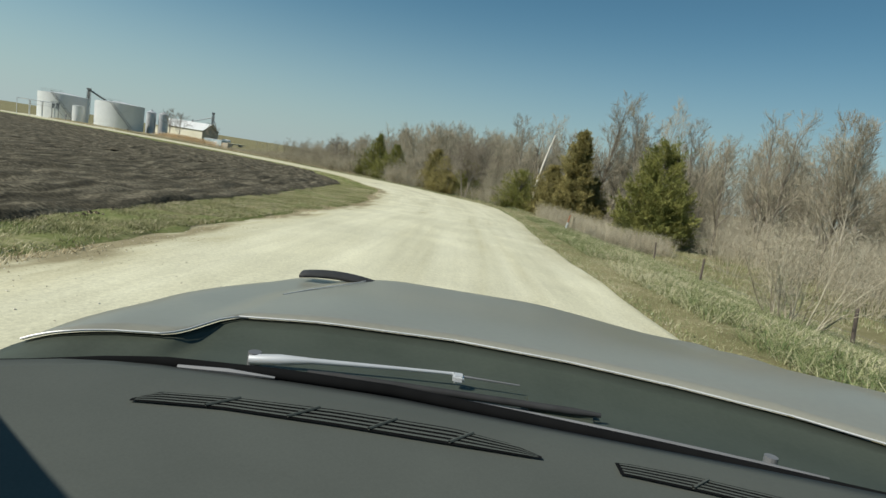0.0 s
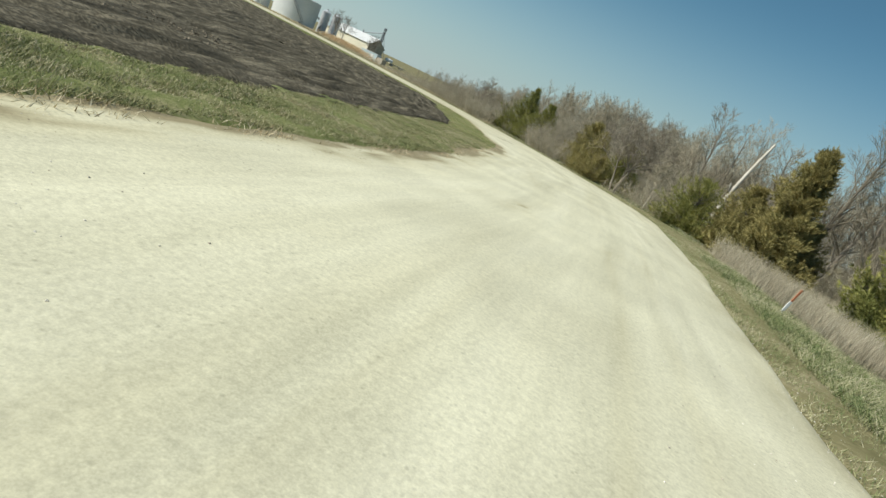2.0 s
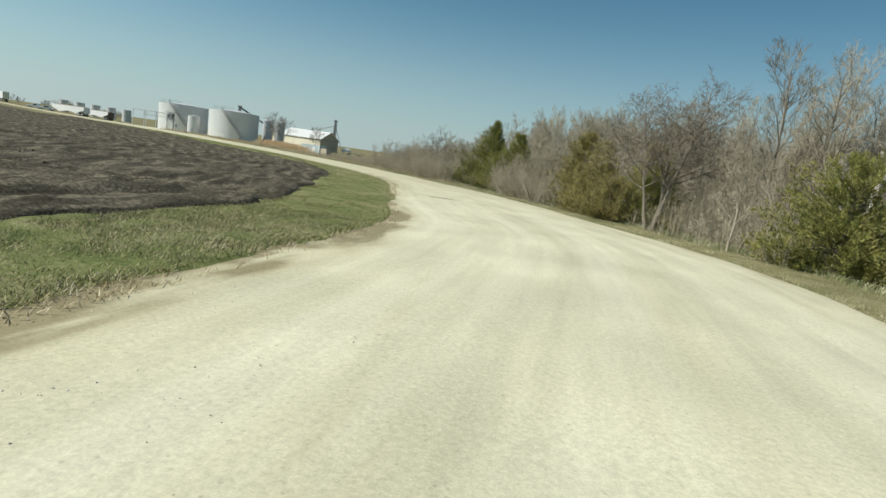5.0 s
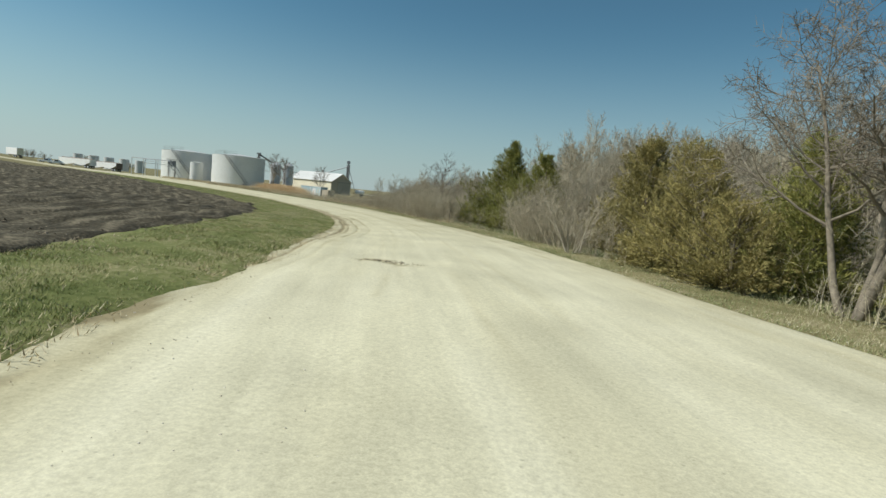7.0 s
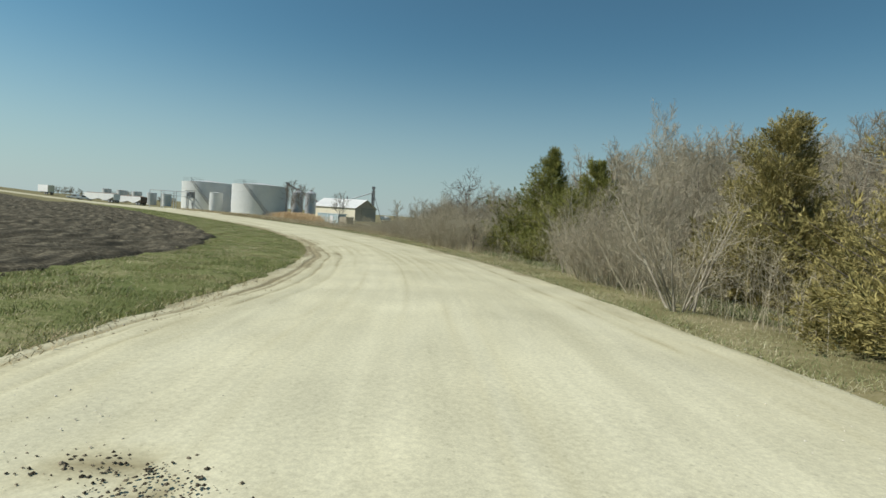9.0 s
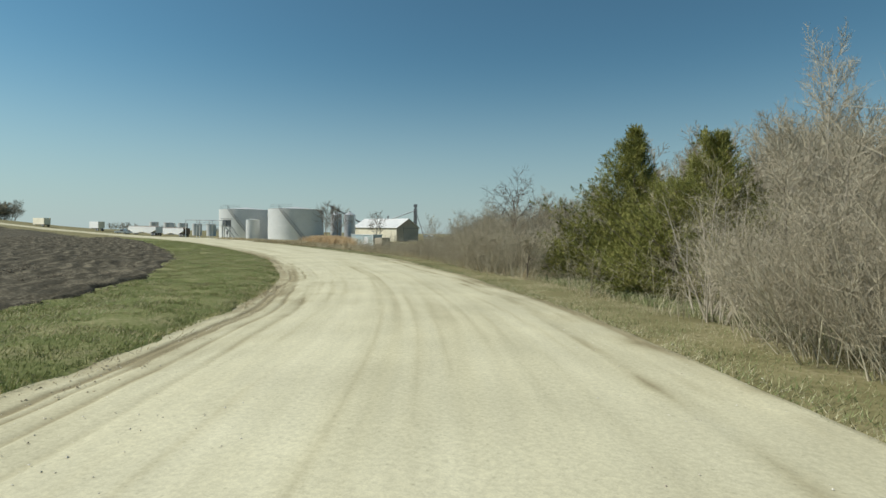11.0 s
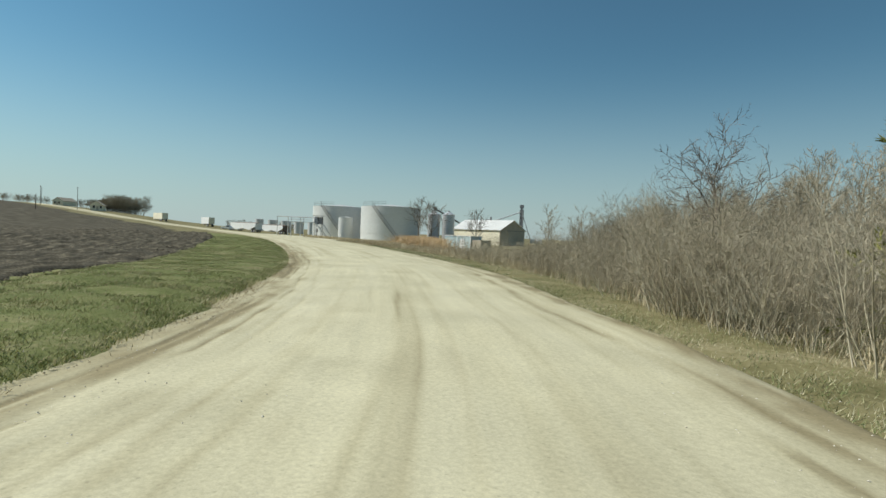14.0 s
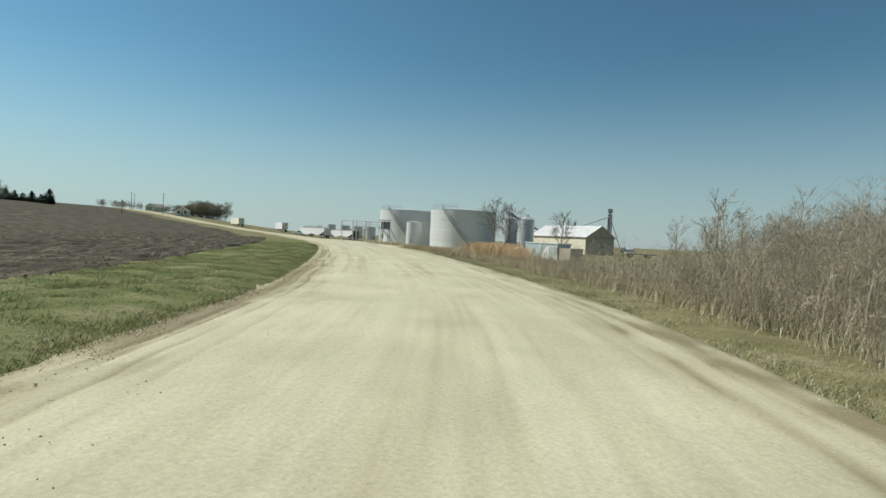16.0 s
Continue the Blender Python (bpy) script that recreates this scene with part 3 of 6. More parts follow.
# ---- grass, clods and stones ----
def blades(name, x, y, z, tall, wide, bend, mat, label, rng, category="grass"):
    n = len(x)
    a = rng.uniform(0, 2 * np.pi, n)
    h = tall * rng.uniform(0.5, 1.25, n)
    b = bend * h * rng.uniform(0.3, 1.6, n)
    w = wide * rng.uniform(0.6, 1.4, n)
    lean = rng.normal(0.9, 1.6, n)
    ox, oy = np.cos(a) * w / 2, np.sin(a) * w / 2
    lx, ly = np.cos(lean), np.sin(lean)
    if tall < 0.1:
        P = np.stack([np.stack([x - ox, y - oy, z - 0.03], 1), np.stack([x + ox, y + oy, z - 0.03], 1), np.stack([x + lx * b * 0.7, y + ly * b * 0.7, z + h * 0.8], 1)], 1)
        return tagged(fast_mesh(name, P.reshape(-1, 3), np.arange(3 * n).reshape(-1, 3), mat, label), category=category, kind="stuff")
    P = np.empty((n, 5, 3), np.float32)
    P[:, 0] = np.stack([x - ox, y - oy, z - 0.03], 1)
    P[:, 1] = np.stack([x + ox, y + oy, z - 0.03], 1)
    P[:, 2] = np.stack([x + ox * 0.8 + lx * b * 0.35, y + oy * 0.8 + ly * b * 0.35, z + h * 0.6], 1)
    P[:, 3] = np.stack([x - ox * 0.8 + lx * b * 0.35, y - oy * 0.8 + ly * b * 0.35, z + h * 0.6], 1)
    P[:, 4] = np.stack([x + lx * b, y + ly * b, z + h * np.clip(1 - bend * 0.3, 0.4, 1)], 1)
    k = np.arange(n)[:, None] * 5
    tri = np.concatenate([k + [0, 1, 2], k + [0, 2, 3], k + [3, 2, 4]], 0)
    ob = fast_mesh(name, P.reshape(-1, 3), tri, mat, label)
    return tagged(ob, category=category, kind="stuff")


def strip(rng, n, y0, y1, d0, d1, side, power=1.0, patch=0.0, seed=0):
    """Random places beside the road: d0 to d1 metres beyond its edge on a side."""
    s = rng.uniform(run_of(y0), run_of(y1), n)
    cx, cy, nx, ny, hw = along(s)
    far = d1(s) if callable(d1) else d1
    d = side * (hw + d0 + (far - d0) * rng.uniform(0, 1, n) ** power)
    x, y = cx + nx * d, cy + ny * d
    if patch:
        keep = fbm(x / 1.6, y / 1.6, seed, 3) + 0.5 > patch * rng.uniform(0.3, 1.2, n)
        x, y = x[keep], y[keep]
    return x, y, land(x, y)


rng = np.random.default_rng(5)
x, y, z = strip(rng, 220000, -13, 45, 0.35, lambda s: soil_edge(s) + 0.5, -1, 1.0, 0.4, 2)
blades("grass", x, y, z + 0.05, 0.055, 0.012, 2.0, M_GRASS, "short mixed green and straw grass strip beside the road", rng)
x, y, z = strip(rng, 95000, -13, 110, -0.1, lambda s: soil_edge(s) + 0.4, -1, 1.0, 0.75, 29)
blades("dry_grass", x, y, z + 0.05, 0.06, 0.014, 2.2, M_STRAW, "straw-coloured dead grass among the green strip", rng)
x, y, z = strip(rng, 400000, 40, 135, 0.22, lambda s: soil_edge(s) + 0.3, -1, 1.0, 0.25, 2)
blades("grass", x, y, z + 0.05, 0.044, 0.012, 1.6, M_LUSH, "low bright green grass bank between road and field", rng)
x, y, z = strip(rng, 80000, -13, 60, 0.0, 3.2, 1, 1.0, 0.3, 4)
blades("grass", x, y, z, 0.06, 0.010, 1.8, M_VERGE, "short faded verge grass along the gravel", rng)
x, y, z = strip(rng, 110000, 60, 125, 0.0, 4.6, 1, 1.2, 0.3, 4)
blades("grass", x, y, z, 0.07, 0.010, 1.8, M_VERGE, "short faded verge grass along the gravel", rng)
x, y, z = strip(rng, 125000, -8, 38, 1.2, 7.8, 1, 1.0, 0.3, 6)
blades("tall_grass", x, y, z, 0.34, 0.010, 2.0, M_VERGE, "long drooping green and straw grass in the ditch", rng)
x, y, z = strip(rng, 42000, -11, 42, 6, 24, 1, 1.0, 0.2, 6)
blades("pasture_grass", x, y, z, 0.2, 0.016, 1.0, M_VERGE, "pale rough pasture grass behind the ditch", rng)
x, y, z = strip(rng, 16000, 78, 122, 1.6, 4.6, 1, 0.8, 0.75, 8)
blades("dry_grass", x, y, z, 0.26, 0.009, 1.3, M_STRAW, "dry straw-coloured grass at the foot of the thicket", rng)
x, y, z = strip(rng, 15000, 84, 124, 2.0, 4.4, 1, 0.8, 0.6, 38)
blades("dry_stalks", x, y, z, 0.5, 0.010, 0.9, M_STRAW, "pale standing dead stalks along the foot of the thicket", rng)
x, y, z = strip(rng, 18000, 118, 152, 0.8, 8, 1, 1.0, 0.4, 8)
blades("dry_grass", x, y, z, 0.7, 0.02, 0.6, M_STRAW, "tall tan dry grass beside the gravel yard", rng)
x = rng.normal(-70, 5.0, 16000)
y = 141 + (x + 70) * -0.85 + rng.normal(0, 1.8, 16000)
blades("reed_bank", x, y, land(x, y), 1.8, 0.03, 0.5, M_REED, "rusty tan bank of dry reeds before the tanks", rng)
x, y = rng.uniform(7.3, 15.6, 24000), rng.uniform(30.5, 46.5, 24000)
keep = ((x - 8.1) / 7 * 3 + 30 < y) & (fbm(x / 2, y / 2, 91, 3) > -0.28) & (np.hypot(x - 16.24, y - 41.26) > 3.2)
x, y = x[keep], y[keep]
blades("brown_brush", x, y, land(x, y), 1.35, 0.008, 0.3, M_BRUSH, "dense grey-brown patch of dead standing weeds", rng, "brush")
# dead undergrowth standing among the trees
def canes(name, x, y, z, reach, mat, label, rng, twigs=9, wide=0.0045):
    """Arching bramble canes with side twigs."""
    free = open_ground(x, y)
    x, y, z = x[free], y[free], z[free]
    n = len(x)
    a = rng.uniform(0, 2 * np.pi, n)
    size = reach * np.clip(rng.lognormal(-0.1, 0.35, n), 0.3, 1.25)
    rise = rng.uniform(0.5, 1.3, n) * size
    out = rng.uniform(0.2, 0.9, n) * size
    fall = rng.uniform(0.35, 1.15, n)
    t = np.array([0, 0.35, 0.7, 1.0])
    H = np.stack([0 * t[0] * rise, 0.62 * rise, rise, rise * fall], 1)
    R = t[None] * out[:, None]
    C = np.stack([x[:, None] + R * np.cos(a)[:, None], y[:, None] + R * np.sin(a)[:, None], z[:, None] + H - 0.03], 2)
    off = np.stack([-np.sin(a), np.cos(a), 0 * a], 1)[:, None] * (wide * np.array([1, 0.85, 0.6, 0.2]))[None, :, None]
    V = np.concatenate([C - off, C + off], 1)
    k = np.arange(n)[:, None] * 8
    tri = [k + f for f in ([0, 1, 5], [0, 5, 4], [1, 2, 6], [1, 6, 5], [2, 3, 7], [2, 7, 6])]
    u = rng.uniform(0.2, 1.0, (n, twigs)) * 3
    i = np.clip(u.astype(int), 0, 2)
    rows = np.arange(n)[:, None]
    f = (u - i)[..., None]
    P = C[rows, i] * (1 - f) + C[rows, i + 1] * f
    way = rng.normal(0, 1, (n, twigs, 3))
    way[..., 2] = np.abs(way[..., 2]) * 0.8 + 0.1
    way /= np.linalg.norm(way, axis=2)[..., None]
    ln = (size[:, None] * rng.uniform(0.15, 0.5, (n, twigs)))[..., None]
    sd = np.cross(way, rng.normal(0, 1, (n, twigs, 3)))
    sd = sd / np.linalg.norm(sd, axis=2)[..., None] * wide * 0.7
    T = np.stack([P - sd, P + sd, P + way * ln], 2).reshape(-1, 3)
    tri = np.concatenate([np.concatenate(tri, 0), n * 8 + np.arange(len(T)).reshape(-1, 3)], 0)
    ob = fast_mesh(name, np.concatenate([V.reshape(-1, 3), T], 0), tri, mat, label)
    return tagged(ob, category="undergrowth", kind="stuff")


x, y, z = strip(rng, 22000, 48, 108, 1.8, 28, 1, 1.4, 0.3, 12)
canes("undergrowth", x, y, z, 1.25, M_BRUSH, "tangled grey-brown undergrowth filling the woodland", rng, 11)
x, y, z = strip(rng, 15000, 94, 150, 2.2, 22, 1, 1.2, 0.3, 12)
keep = x > -24.5 - (y - 89) * 0.50
x, y, z = x[keep], y[keep], z[keep]
canes("undergrowth", x, y, z, 1.15, M_BRUSH, "tangled reddish-brown undergrowth in the thicket", rng, 11)
x, y, z = strip(rng, 9000, 92, 142, 4.0, 22, 1, 1.2)
keep = x > -20.5 - (y - 89) * 0.46
canes("saplings", x[keep], y[keep], z[keep], 2.3, M_TWIG, "dense fine upright shoots rising from the thicket", rng, 20, 0.006)
# slender saplings, many and close
x, y, z = strip(rng, 6000, 50, 112, 4.5, 34, 1, 1.2)
keep = (y < 84) | (x > -6 - (y - 89) * 0.25)
canes("saplings", x[keep], y[keep], z[keep], 3.2, M_TWIG, "dense stand of slender bare saplings in the woodland", rng, 22, 0.008)
x, y = rng.uniform(15.5, 50, 8500), rng.uniform(4, 60, 8500)
keep = x - 21.0 > (34.6 - y) * 0.25
canes("saplings", x[keep], y[keep], land(x[keep], y[keep]), 2.8, M_TWIG, "dense stand of slender bare saplings behind the pasture", rng, 22, 0.008)
x, y, z = strip(rng, 14000, 100, 150, 2.4, 22, 1, 1.0, 0.3, 12)
keep = (x < -23 - (y - 89) * 0.47) & (x > -40 - (y - 89) * 0.62)
x, y, z = x[keep], y[keep], z[keep]
canes("low_brush", x, y, z, 0.6, M_BRUSH, "low brown brush thinning out towards the gravel yard", rng, 9)
x, y, z = strip(rng, 50000, 98, 152, 2.0, 24, 1, 1.0, 0.3, 18)
keep = (x < -20 - (y - 89) * 0.45)
x, y, z = x[keep], y[keep], z[keep]
blades("dry_grass", x, y, z, 0.55, 0.016, 1.0, M_STRAW, "tall tan dry grass between thicket and yard", rng)
x, y, z = strip(rng, 60000, 46, 104, 2.6, 12, 1, 1.2, 0.3, 22)
blades("rough_grass", x, y, z, 0.30, 0.012, 1.6, M_VERGE, "matted yellow-green grass at the woodland's edge", rng)
x, y = rng.uniform(15, 48, 30000), rng.uniform(6, 58, 30000)
keep = x - 20.0 > (34.6 - y) * 0.25
x, y = x[keep], y[keep]
canes("undergrowth", x[:15000], y[:15000], land(x[:15000], y[:15000]), 1.5, M_BRUSH, "tangled grey-brown undergrowth behind the pasture", rng, 10)


def lumps(name, x, y, z, size, mat, label, category, rng, flat=0.6):
    """Many small stones or clods: squashed irregular eight-sided lumps."""
    n = len(x)
    base = np.array([(1, 0, 0), (-1, 0, 0), (0, 1, 0), (0, -1, 0), (0, 0, 1), (0, 0, -0.6)], float)
    f = np.array([(0, 2, 4), (2, 1, 4), (1, 3, 4), (3, 0, 4), (2, 0, 5), (1, 2, 5), (3, 1, 5), (0, 3, 5)])
    sz = size * np.clip(rng.lognormal(0, 0.5, n), 0.3, 1.9)
    P = base[None] * sz[:, None, None] * rng.uniform(0.6, 1.4, (n, 6, 3))
    P[:, :, 2] *= flat
    a = rng.uniform(0, 6.3, n)
    c, s = np.cos(a)[:, None], np.sin(a)[:, None]
    X, Y = P[:, :, 0] * c - P[:, :, 1] * s, P[:, :, 0] * s + P[:, :, 1] * c
    P[:, :, 0], P[:, :, 1] = X + x[:, None], Y + y[:, None]
    P[:, :, 2] += z[:, None]
    tri = (np.arange(n)[:, None, None] * 6 + f[None]).reshape(-1, 3)
    return tagged(fast_mesh(name, P.reshape(-1, 3), tri, mat, label), category=category, kind="stuff")


def road_height(x, y):
    s, d, w = road_place(x, y)
    return np.interp(np.interp(s, RUN, LINE[:, 1]), LEVEL_Y, LEVEL_Z) + 0.09 * (1 - np.clip(np.abs(d) / w, 0, 1) ** 2) + 0.01


x, y, z = strip(rng, 9500, -11, 112, -3.0, 0.2, -1, 0.5)
lumps("gravel_stones", x, y, road_height(x, y), 0.0065, M_STONE, "loose pale limestone chips on the road", "gravel", rng)
x, y, z = strip(rng, 5300, -11, 112, -2.5, 0.4, 1, 0.5)
lumps("gravel_stones", x, y, road_height(x, y), 0.007, M_STONE, "loose pale limestone chips along the road's edge", "gravel", rng)
x, y, z = strip(rng, 38000, -13, 112, 1.8, 26, -1, 1.4)
s_, d_, w_ = road_place(x, y)
keep = -d_ - w_ > soil_edge(s_) + 0.1
lumps("soil_clods", x[keep], y[keep], z[keep] + 0.04, 0.034, M_CLOD, "broken soil clods and crop litter on the field", "soil", rng, 0.7)
x, y = np.concatenate([rng.normal(-8.4, 0.42, 320), rng.normal(-1.39, 0.14, 12)]), np.concatenate([rng.normal(57.4, 0.16, 320), rng.normal(23.48, 0.35, 12)])
lumps("wet_clods", x, y, road_height(x, y) - 0.007, 0.009, M_CLOD, "dark churned lumps round the pothole", "soil", rng)


x, y, z = strip(rng, 15000, -9, 100, -0.7, 0.6, -1, 0.6, 0.5, 33)
lumps("soil_crumbs", x, y, np.maximum(road_height(x, y), land(x, y)), 0.009, M_CRUMB, "brown earth crumbs strewn along the road's edge", "soil", rng)


# ---- trees ----
class Wood:
    """Collects tapered limbs as tubes."""

    def __init__(self):
        self.v, self.f = [], []

    def tube(self, pts, radii, sides):
        start = len(self.v)
        for i, (p, r) in enumerate(zip(pts, radii)):
            way = (pts[min(i + 1, len(pts) - 1)] - pts[max(i - 1, 0)]).normalized()
            u = way.orthogonal().normalized()
            w = way.cross(u)
            for k in range(sides):
                a = 2 * math.pi * k / sides
                self.v.append(p + u * (r * math.cos(a)) + w * (r * math.sin(a)))
        for i in range(len(pts) - 1):
            for k in range(sides):
                a, b = start + i * sides + k, start + i * sides + (k + 1) % sides
                self.f.append((a, b, b + sides, a + sides))
        if radii[0] > 0.03:
            self.f.append(tuple(start + k for k in reversed(range(sides))))


def norm(v):
    return v / np.maximum(np.linalg.norm(v, axis=-1, keepdims=True), 1e-9)


def runs(P, D, L, segs, up, kink, g):
    """Polylines from places P along ways D, each of length L, that bend upwards and waver."""
    pts, p, d = [P], P, norm(D)
    for i in range(segs):
        d = norm(d + g.normal(0, kink, d.shape) + np.array([0, 0, up]))
        p = p + d * (L / segs)[:, None]
        pts.append(p)
    return np.stack(pts, 1)


def offshoots(pts, n, lo, hi, angle, g):
    """Places, ways and heights t of n side shoots on every polyline."""
    N, S = pts.shape[0], pts.shape[1] - 1
    t = lo + (hi - lo) * (np.arange(n)[None] + g.uniform(0, 1, (N, n))) / n
    k = np.clip((t * S).astype(int), 0, S - 1)
    row = np.arange(N)[:, None]
    f = (t * S - k)[..., None]
    at = pts[row, k] * (1 - f) + pts[row, k + 1] * f
    main = norm(pts[row, k + 1] - pts[row, k])
    u = norm(np.cross(main, np.array([0.31, 0.87, 0.39])))
    w = np.cross(main, u)
    a = np.arange(n)[None] * 2.4 + g.uniform(0, 6.28, (N, 1)) + g.normal(0, 0.5, (N, n))
    tilt = (angle * g.uniform(0.6, 1.35, (N, n)))[..., None]
    way = main * np.cos(tilt) + (u * np.cos(a)[..., None] + w * np.sin(a)[..., None]) * np.sin(tilt)
    return at.reshape(-1, 3), way.reshape(-1, 3), t.reshape(-1)


def tubes(pts, radii, k):
    """Triangles of k-sided tubes round polylines."""
    N, S = pts.shape[0], pts.shape[1]
    way = norm(np.gradient(pts, axis=1))
    u = norm(np.cross(way, np.array([0.83, 0.21, 0.52])))
    w = np.cross(way, u)
    a = 2 * np.pi * np.arange(k) / k
    V = pts[:, :, None] + (u[:, :, None] * np.cos(a)[:, None] + w[:, :, None] * np.sin(a)[:, None]) * radii[:, :, None, None]
    base = (np.arange(N)[:, None, None] * S + np.arange(S - 1)[None, :, None]) * k
    i, j = np.arange(k)[None, None], (np.arange(k)[None, None] + 1) % k
    q = np.stack([base + i, base + j, base + j + k, base + i + k], -1).reshape(-1, 4)
    return V.reshape(-1, 3), np.concatenate([q[:, [0, 1, 2]], q[:, [0, 2, 3]]], 0)


def slivers(P, D, L, half, g):
    """One thin triangle for each twig."""
    D = norm(D)
    side = norm(np.cross(D, g.normal(0, 1, D.shape))) * half
    V = np.stack([P - side, P + side, P + D * L[:, None]], 1).reshape(-1, 3)
    return V, np.arange(len(V)).reshape(-1, 3)


def gathered(pieces):
    v, f, n = [], [], 0
    for V, F in pieces:
        v.append(V)
        f.append(F + n)
        n += len(V)
    return np.concatenate(v, 0), np.concatenate(f, 0)


def tree_shape(seed, tall, radius, spec, lean=(0, 0), stems=1, foot=0.0):
    """Leafless tree: stems, limbs, branches, shoots and twigs. spec: for limbs, branches, shoots and twigs their number, share of length, angle, rise and waver; then the twigs' half width and the lowest limb."""
    g = np.random.default_rng(seed)
    limbs, branches, shoots, twigs, (half, low) = spec
    a = g.uniform(0, 6.283, stems)
    out = g.uniform(0.08, 0.45 if stems < 4 else 0.8, stems) if stems > 1 else np.zeros(1)
    P = np.stack([foot * g.uniform(0, 1, stems) * np.cos(a), foot * g.uniform(0, 1, stems) * np.sin(a), np.full(stems, -0.2)], 1)
    D = np.stack([lean[0] + out * np.cos(a), lean[1] + out * np.sin(a), np.ones(stems)], 1)
    L = tall * (g.uniform(0.7, 1.0, stems) if stems > 1 else np.full(1, 0.88))
    p0 = runs(P, D, L, 7, 0.02, limbs[4] * 0.45, g)
    taper = np.linspace(1, 0.16, 8)
    r0 = radius * (g.uniform(0.6, 1.0, stems) if stems > 1 else np.ones(1))
    wood = [tubes(p0, r0[:, None] * taper, 8 if radius > 0.05 else 5)]
    at, way, t = offshoots(p0, limbs[0], low, 1.0, limbs[2], g)
    L1 = np.repeat(L, limbs[0]) * limbs[1] * (1.15 - 0.7 * t) * g.uniform(0.65, 1.2, len(t))
    r1 = np.repeat(r0, limbs[0]) * (1 - 0.84 * t) * g.uniform(0.45, 0.7, len(t))
    p1 = runs(at, way, L1, 4, limbs[3], limbs[4], g)
    wood.append(tubes(p1, r1[:, None] * np.linspace(1, 0.22, 5), 5 if radius > 0.05 else 3))
    at, way, t = offshoots(p1, branches[0], 0.25, 1.0, branches[2], g)
    L2 = np.repeat(L1, branches[0]) * branches[1] * (1.15 - 0.5 * t) * g.uniform(0.6, 1.25, len(t))
    r2 = np.maximum(np.repeat(r1, branches[0]) * (1 - 0.7 * t) * 0.5, half * 1.6)
    p2 = runs(at, way, L2, 3, branches[3], branches[4], g)
    fine = [tubes(p2, r2[:, None] * np.linspace(1, 0.3, 4), 3)]
    at, way, t = offshoots(p2, shoots[0], 0.2, 1.0, shoots[2], g)
    L3 = np.repeat(L2, shoots[0]) * shoots[1] * g.uniform(0.5, 1.25, len(t))
    way = norm(way + np.array([0, 0, shoots[3]]))
    fine.append(slivers(at, way, L3, half * 1.5, g))
    p3 = np.stack([at, at + way * L3[:, None]], 1)
    at, way, t = offshoots(p3, twigs[0], 0.25, 1.0, twigs[2], g)
    L4 = np.repeat(L3, twigs[0]) * twigs[1] * g.uniform(0.5, 1.3, len(t))
    fine.append(slivers(at, norm(way + np.array([0, 0, twigs[3]])), L4, half, g))
    return gathered(wood), gathered(fine)


def bare_tree(name, seed, tall, radius, spec, label, category, bark=None, twig=None, lean=(0, 0), stems=1, foot=0.0):
    (wv, wf), (tv, tf) = tree_shape(seed, tall, radius, spec, lean, stems, foot)
    top = thing(name, Matrix.Identity(4), label, category)
    trunk = fast_mesh("trunk" if stems == 1 else "branchwork", wv, wf, bark or M_BARK, shade=True)
    crown = fast_mesh("crown", tv, tf, twig or M_TWIG)
    trunk.parent = crown.parent = top
    return top


def far_wood(name, places, kinds, label):
    """A far stand of trees joined into one mass; places: x, y, height."""
    g = np.random.default_rng(77)
    pieces = []
    for x, y, tall in places:
        v, f = kinds[g.integers(len(kinds))]
        a = g.uniform(0, 6.283)
        turn = np.array([[math.cos(a), -math.sin(a), 0], [math.sin(a), math.cos(a), 0], [0, 0, 1]])
        pieces.append(((v @ turn.T) * (tall / 9.0 * np.array([1.1, 1.1, 1.0])) + np.array([x, y, height(x, y)]), f))
    v, f = gathered(pieces)
    return tagged(fast_mesh(name, v, f, M_TWIG, label), category="woodland", kind="stuff")


THIN = [(11, 0.42, 0.6, 0.10, 0.12), (6, 0.45, 0.6, 0.06, 0.10), (5, 0.5, 0.6, 0.1), (3, 0.5, 0.6, 0.1), (0.0055, 0.3)]
FAR = [(17, 0.36, 0.7, 0.10, 0.10), (7, 0.46, 0.65, 0.07, 0.10), (5, 0.52, 0.6, 0.14), (3, 0.55, 0.55, 0.14), (0.010, 0.2)]
WOODS = [(22, 0.36, 0.75, 0.10, 0.10), (9, 0.46, 0.70, 0.06, 0.10), (8, 0.50, 0.65, 0.12), (4, 0.55, 0.6, 0.12), (0.0055, 0.25)]
TALL = [(24, 0.32, 0.62, 0.12, 0.09), (9, 0.46, 0.62, 0.08, 0.09), (8, 0.50, 0.6, 0.16), (4, 0.55, 0.55, 0.15), (0.0055, 0.22)]
GNARLED = [(13, 0.72, 1.0, 0.10, 0.22), (9, 0.44, 0.85, 0.05, 0.22), (6, 0.45, 0.75, 0.1), (3, 0.5, 0.7, 0.05), (0.0085, 0.40)]
SPARSE = [(17, 0.52, 0.75, 0.10, 0.14), (7, 0.48, 0.7, 0.06, 0.12), (4, 0.55, 0.65, 0.1), (3, 0.55, 0.6, 0.05), (0.016, 0.25)]
SPREADING = [(18, 0.55, 1.0, 0.06, 0.18), (10, 0.46, 0.85, 0.02, 0.18), (8, 0.48, 0.8, 0.0), (5, 0.55, 0.75, -0.05), (0.006, 0.34)]
STEMS = [(8, 0.42, 0.60, 0.05, 0.12), (4, 0.5, 0.65, 0.03, 0.12), (4, 0.6, 0.7, 0.05), (3, 0.6, 0.75, 0.03), (0.0026, 0.15)]
